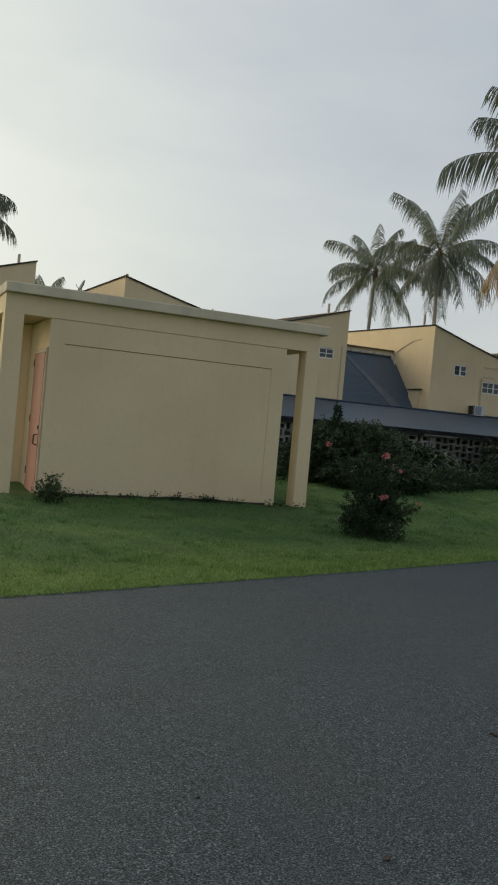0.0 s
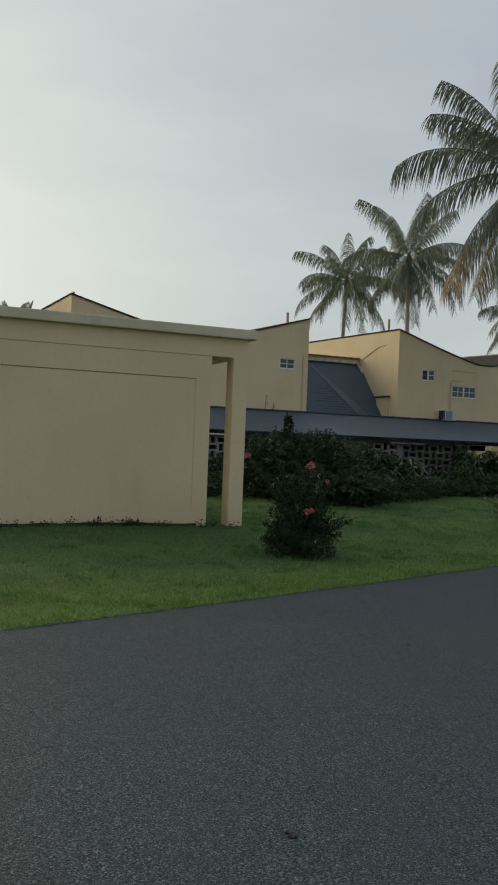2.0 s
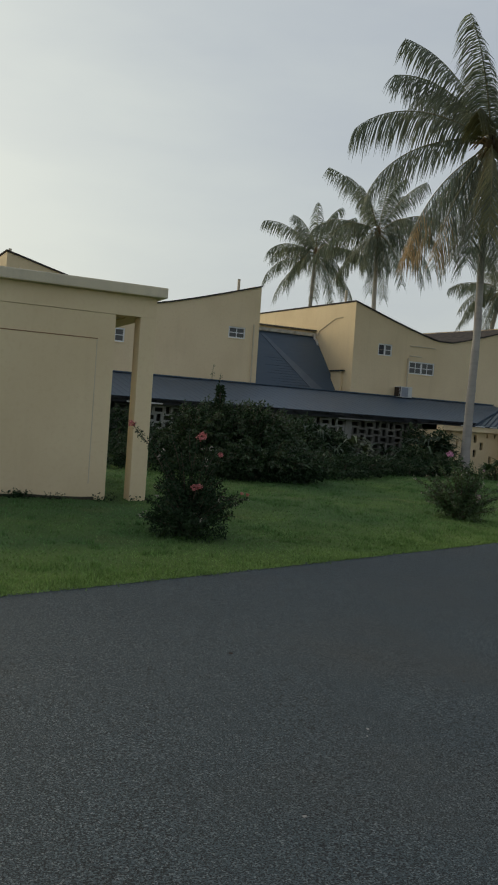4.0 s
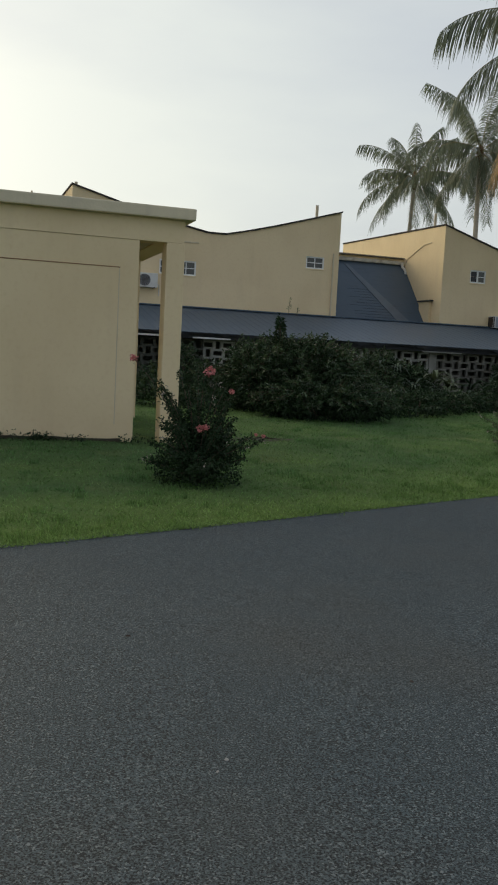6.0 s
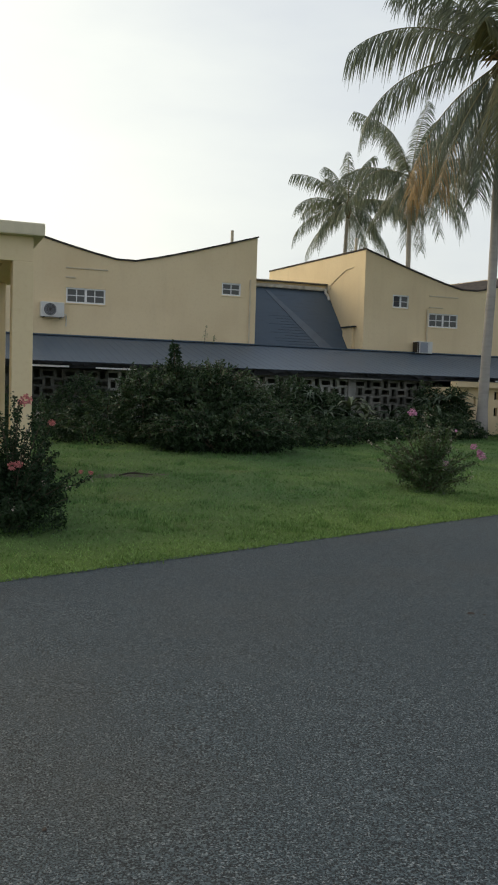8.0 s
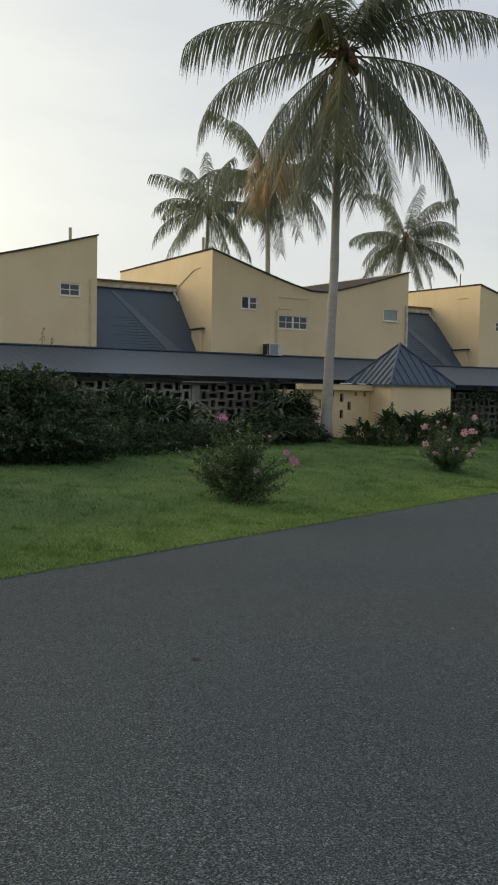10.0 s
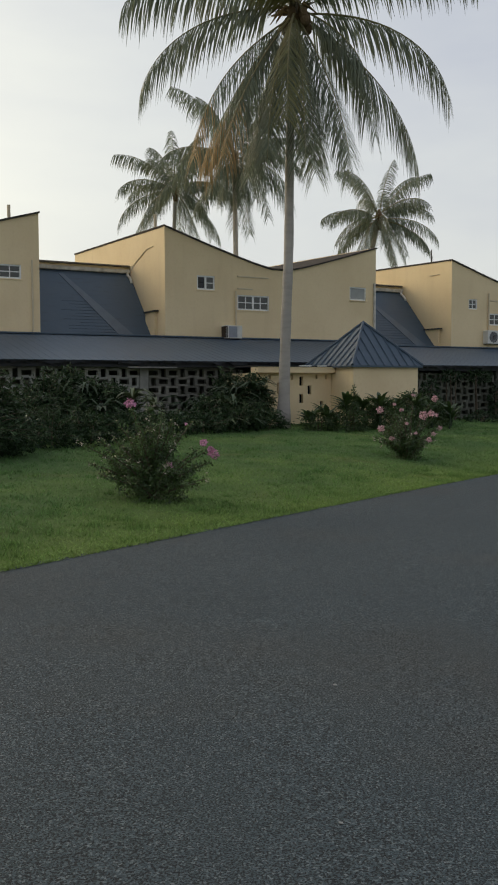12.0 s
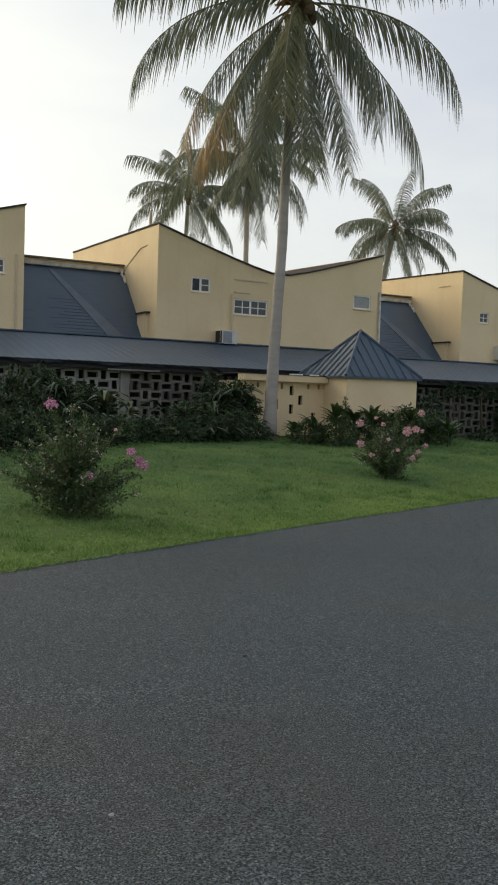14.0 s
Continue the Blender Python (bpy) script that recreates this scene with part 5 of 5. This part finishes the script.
def build_palm(base, mids, crown, seed, fronds, length, leaflet, label, radius=0.16, nuts=0, pairs=55, wide=0.024):
    """A coconut palm. fronds: (azimuth, tilt up in degrees, droop, colour index, length factor)."""
    rng = np.random.default_rng(seed)
    t = thing("coconut_palm", pose(*base), label, "palm tree", "coconut palms")
    b = Vector(base)
    line = [Vector(p) - b for p in [base, *mids, crown]]
    fine = []
    for i in range(len(line) - 1):
        for k in range(6):
            fine.append(line[i].lerp(line[i + 1], k / 6))
    fine.append(line[-1])
    fine = [fine[0]] + [(fine[i - 1] + fine[i] * 2 + fine[i + 1]) / 4 for i in range(1, len(fine) - 1)] + [fine[-1]]
    n = len(fine) - 1
    radii = [radius * (1.35 - 0.35 * min(1, i / 2.5)) * (1 - 0.35 * i / n) * (1 + 0.04 * math.sin(i * 2.1)) for i in range(n + 1)]
    tr = part("trunk", tube(fine, radii, 14), BARK, t)
    for p in tr.data.polygons:
        p.use_smooth = True
    top = line[-1]
    bm = bmesh.new()
    add_tube(bm, [top + Vector((0, 0, -0.75)), top + Vector((0, 0, -0.3)), top + Vector((0, 0, 0.15)), top + Vector((0, 0, 0.5))], [radius * 0.75, radius * 1.3, radius * 1.2, 0.04], 10)
    part("crown_shaft", bm, FIBRE, t, "brown fibrous crown base")
    for i, (azm, tilt, dr, col, f) in enumerate(fronds):
        droop = (0.9, 1.35, 1.75, 0.42, 0.78)[dr] * rng.uniform(0.85, 1.15)
        me = frond_mesh(rng, length * f, droop, pairs, leaflet, "frond", rng.uniform(0.5, 0.9), radians(tilt), wide, col == 2)
        me.materials.append(RACHIS)
        me.materials.append((FROND, FROND_YELLOW, FROND)[col])
        me.materials.append(FROND_DRY)
        o = new("frond", me)
        o.parent = t
        o.matrix_basis = Matrix.Translation(top + Vector((0, 0, rng.uniform(-0.15, 0.15)))) @ pose(0, 0, 0, 0, 0, azm)
        if col:
            tagged(o, "yellowing palm frond" if col == 1 else "hanging palm frond with dry orange tip")
    for i in range(nuts + 11 if nuts else 0):
        a, r = rng.uniform(0, math.tau), rng.uniform(0.4, 0.95)
        d = Vector((math.cos(a), math.sin(a), 0))
        o = part("dry_sheath", tube([top + d * 0.1, top + d * r * 0.6 + Vector((0, 0, 0.12)), top + d * r + Vector((0, 0, rng.uniform(-0.25, 0.2)))], [0.05, 0.045, 0.012], 6), (FIBRE, STEM, FROND_DRY)[i % 3], t, "dry brown leaf sheath stub")
    for i in range(nuts):
        a = rng.uniform(0, math.tau)
        bm = bmesh.new()
        bmesh.ops.create_icosphere(bm, subdivisions=2, radius=0.13)
        for v in bm.verts:
            v.co.z *= 1.25
            v.co += 0.012 * noise.noise_vector(v.co * 9)
        o = part("coconut", bm, FIBRE, t, "brown coconut")
        o.location = top + Vector((math.cos(a) * 0.34, math.sin(a) * 0.34, -0.25 + rng.uniform(-0.25, 0.15)))
    return t


def ring(rng, n, tilts):
    """An even whorl of fronds, the upper ones steep and the lower ones hanging."""
    out = []
    for i in range(n):
        k = (i + 0.5) / n
        tilt = tilts[0] + (tilts[1] - tilts[0]) * k ** 0.85 + rng.uniform(-8, 8)
        out.append((i * 137.5 + rng.uniform(-14, 14), tilt, 0 if tilt > 35 else 1 if tilt > -15 else 4, 0, rng.uniform(0.85, 1.1)))
    return out


rng = np.random.default_rng(77)
z = height(10.15, 30.2)
near = [(176, 31, 1, 0, 1.0), (184, -3, 1, 0, 1.04), 
        (207, -34, 4, 2, 1.1), (224, -46, 3, 2, 1.08), (190, -50, 3, 2, 1.0), (240, -56, 3, 0, 1.0), (215, -62, 3, 0, 0.9),
        (257, -24, 1, 1, 0.95), (246, -42, 4, 0, 1.02), (278, -58, 3, 0, 0.95), (294, -50, 3, 0, 1.02), (268, -48, 4, 0, 0.98), (318, -60, 3, 0, 0.98),
        (-16, -35, 4, 0, 1.14), (-9, 2, 1, 0, 1.06), (12, -22, 1, 0, 0.72), (-35, -28, 1, 0, 0.95),
        (-6, 36, 1, 0, 1.06), (-16, 52, 0, 0, 1.0), (176, 66, 0, 0, 0.95), (150, 58, 0, 0, 0.95),
        (90, 74, 0, 0, 0.95), (238, 50, 2, 1, 0.42), (120, 56, 0, 0, 1.0), (60, 56, 0, 0, 1.0), (330, 64, 0, 0, 0.9), (235, 66, 0, 0, 0.85), (300, 70, 2, 0, 0.6),
        (70, -38, 3, 0, 0.95), (112, -44, 3, 0, 0.95), (148, -44, 3, 2, 0.98)]
build_palm((10.15, 30.2, z - 0.05), [(10.22, 30.3, 2.6), (10.34, 30.5, 4.9), (10.44, 31.0, 7.9)], (10.7, 31.8, 11.38), 61, near, 4.95, 1.02, "tall coconut palm with drooping fronds, some with dry orange tips", 0.15, 9, 92, 0.020)
build_palm((7.5, 64, 0.2), [(7.7, 64, 6), (7.85, 64, 9.6)], (8.0, 64, 13.6), 62, ring(rng, 25, (84, -38)), 4.2, 0.85, "distant coconut palm with arching grey-green fronds", 0.17, 0, 74, 0.020)
build_palm((11.3, 57, 0.2), [(11.25, 57, 6), (11.2, 57, 9.4)], (11.15, 57, 13.8), 63, ring(rng, 25, (86, -34)) + [(a, -52, 4, 0, 0.55) for a in range(10, 360, 70)], 4.8, 0.9, "distant coconut palm with full drooping crown", 0.18, 0, 80, 0.020)
build_palm((19.0, 60, 0.2), [(19.3, 60, 6), (19.6, 60, 8.9)], (20.1, 60, 11.3), 64, ring(rng, 27, (82, -48)) + ring(np.random.default_rng(5), 5, (40, -60)), 3.9, 0.66, "distant coconut palm with pale drooping fronds", 0.19, 0, 66, 0.018)
build_palm((-15.0, 40, 0.2), [(-15.0, 40, 6)], (-14.9, 40, 10.0), 65, ring(rng, 22, (75, -55)) + [(-6, 42, 1, 0, 1.05), (-12, -12, 1, 0, 1.08), (8, -20, 1, 0, 1.0)], 3.6, 0.8, "tall coconut palm standing behind the houses", 0.17, 0, 70, 0.022)
build_palm((-14.7, 60, 0.2), [(-14.7, 60, 5)], (-14.8, 60, 9.1), 66, ring(rng, 16, (80, 22)), 2.0, 0.55, "small palm crown showing above the roofs", 0.12, 0, 30, 0.016)


# ---- grass and small litter ----
def build_grass():
    rng = np.random.default_rng(5)
    n = 260000
    s = rng.uniform(-1, 38, n)
    q = rng.uniform(0, 1, n) ** 1.7 * 17 - 0.1
    e = np.array([edge_of_road(v) for v in s])
    x, y = (s - e - q) * 0.70711, (s + e + q) * 0.70711
    zz = np.array([height(a, b) for a, b in zip(x, y)]) + 0.002
    ang = rng.uniform(0, math.tau, n)
    h = rng.uniform(0.012, 0.036, n) * (1 + 0.5 * (rng.uniform(0, 1, n) > 0.97))
    w = rng.uniform(0.004, 0.010, n)
    lx, ly = rng.normal(0, 0.025, n), rng.normal(0, 0.025, n)
    dx, dy = np.cos(ang) * w, np.sin(ang) * w
    co = np.stack([np.stack([x - dx, y - dy, zz], 1), np.stack([x + dx, y + dy, zz], 1), np.stack([x + lx, y + ly, zz + h], 1)], 1).reshape(-1, 3)
    g = fast_mesh("grass", co, np.arange(3 * n).reshape(-1, 3), GRASS)
    tagged(g, "short mown green grass blades covering the lawn", "grass", kind="stuff")


build_grass()


def build_weeds():
    """Little tufts along the foot of the outbuilding."""
    rng = np.random.default_rng(9)
    pts = []
    for i in range(52):
        u = rng.uniform(-13.9, -9.0)
        p = spot(u, -14.78 - rng.uniform(0, 0.12))
        h = height(p.x, p.y)
        for k in range(int(rng.uniform(6, 26))):
            pts.append((p.x + rng.normal(0, 0.05), p.y + rng.normal(0, 0.05), h + rng.uniform(0, 0.16) * rng.uniform(0.3, 1)))
    co, tri = leaf_arrays(rng, np.array(pts), 0.05, 0.025, 0.5)
    tagged(fast_mesh("weeds", co, tri, LEAF_DARK), "low dark weeds growing along the wall foot", "weeds", kind="stuff")


build_weeds()


def build_lawn_tufts():
    """Uneven clumps of longer grass that the mower left, in loose drifts."""
    rng = np.random.default_rng(19)
    tuft = []
    while len(tuft) < 1500:
        s, q = rng.uniform(0, 34), rng.uniform(0, 1) ** 1.3 * 11
        x, y = along(s, edge_of_road(s) + q)
        if noise.noise(Vector((x * 0.8, y * 0.8, 5))) + rng.uniform(-0.3, 0.3) > 0.0:
            tuft.append((x, y, height(x, y), rng.uniform(0.03, 0.12), rng.uniform(0.7, 1.4)))
    t = np.repeat(np.array(tuft), 46, axis=0)
    n = len(t)
    p = np.stack([t[:, 0] + rng.normal(0, 1, n) * t[:, 3], t[:, 1] + rng.normal(0, 1, n) * t[:, 3], t[:, 2] + 0.002], 1)
    ang, w = rng.uniform(0, math.tau, n), rng.uniform(0.003, 0.007, n)
    side = np.stack([np.cos(ang) * w, np.sin(ang) * w, np.zeros(n)], 1)
    tip = p + np.stack([rng.normal(0, 0.022, n), rng.normal(0, 0.022, n), rng.uniform(0.03, 0.065, n) * t[:, 4]], 1)
    co = np.stack([p - side, p + side, tip], 1).reshape(-1, 3)
    tagged(fast_mesh("grass_tufts", co, np.arange(3 * n).reshape(-1, 3), TUFT), "longer dark grass tufts scattered in the lawn", "grass", kind="stuff")


build_lawn_tufts()


def build_twig():
    rng = np.random.default_rng(41)
    bm = bmesh.new()
    rim = []
    for i in range(26):
        a = i * math.tau / 26
        r = 1 + 0.35 * noise.noise(Vector((math.cos(a) * 2, math.sin(a) * 2, 4)))
        x, y = 2.35 + math.cos(a) * r * 0.55 + 0.1 * math.sin(a), 17.95 + math.sin(a) * r * 0.3 + 0.28 * math.cos(a)
        rim.append(bm.verts.new((x, y, height(x, y) + 0.008)))
    mid = bm.verts.new((2.35, 17.95, height(2.35, 17.95) + 0.012))
    for i in range(26):
        bm.faces.new((mid, rim[i], rim[(i + 1) % 26]))
    tagged(part("bare_earth", bm, BARE), "small bare brown earth patch in the lawn", "earth", kind="structure")
    x, y = 2.5, 17.9
    t = thing("fallen_twig", pose(x, y, height(x, y) + 0.02, 0, 0, 25), "brown fallen twig lying on the lawn", "twig")
    part("branch", tube([(-0.25, 0, 0), (-0.1, 0.04, 0.03), (0.1, 0.02, 0.02), (0.28, 0.06, 0.0)], [0.014, 0.013, 0.01, 0.005], 6), LITTER, t)
    part("branch", tube([(-0.1, 0.04, 0.03), (0.02, 0.1, 0.04), (0.1, 0.16, 0.02)], [0.009, 0.007, 0.004], 5), LITTER, t)


build_twig()


def build_roof_weed(u, v, z, tall, seed):
    rng = np.random.default_rng(seed)
    t = thing("roof_weed", HOUSE @ pose(u, v, z), "thin dry weed growing on the metal roof", "weed", "weeds on the roof")
    part("stem", tube([(0, 0, -0.03), (0.02, 0, tall * 0.5), (0.05, 0.01, tall)], [0.008, 0.006, 0.003], 5), STEM, t)
    n = 26
    k = rng.uniform(0.25, 1, n)
    pts = np.stack([0.05 * k + rng.normal(0, 0.03, n), rng.normal(0, 0.02, n), tall * k], axis=1)
    co, tri = leaf_arrays(rng, pts, 0.06, 0.025, 0.2)
    fast_mesh("foliage", co, tri, LEAF_PALE, t)


build_roof_weed(-1.75, 0.1, 2.84, 0.6, 71)
build_roof_weed(-1.5, 0.0, 2.82, 0.28, 72)


def scatter(items, mat, name, label, category, size):
    """Small things lying about on the road, each (x, y, factor)."""
    for x, y, k in items:
        bm = bmesh.new()
        bmesh.ops.create_icosphere(bm, subdivisions=2, radius=size * k)
        for v in bm.verts:
            v.co.z *= 0.3
            v.co += size * 0.45 * noise.noise_vector(v.co * 60 + Vector((x * 7, y * 7, 0)))
        s, n = (x + y) * 0.70711, (y - x) * 0.70711
        o = part(name, bm, mat)
        o.location = (x, y, road_height(s) + 0.012)
        tagged(o, label, category, category + " on the road")


scatter([(0.63, 3.02, 0.8), (-0.08, 3.39, 0.6), (1.43, 4.56, 0.7), (1.45, 4.53, 1.2), (2.56, 8.1, 0.9), (4.02, 7.8, 0.6), (6.08, 11.08, 1.8), (6.17, 11.06, 1.0), (8.41, 13.6, 0.9)], LITTER, "dead_leaf", "small crumpled dark dead leaf on the asphalt", "leaf", 0.017)
scatter([(3.23, 6.69, 0.8), (3.25, 6.79, 1.2), (7.84, 11.78, 1.3), (2.83, 5.74, 1.2), (7.59, 10.42, 1.0), (1.73, 4.81, 1.0)], PEBBLE, "pebble", "pale grey pebble on the asphalt", "pebble", 0.008)
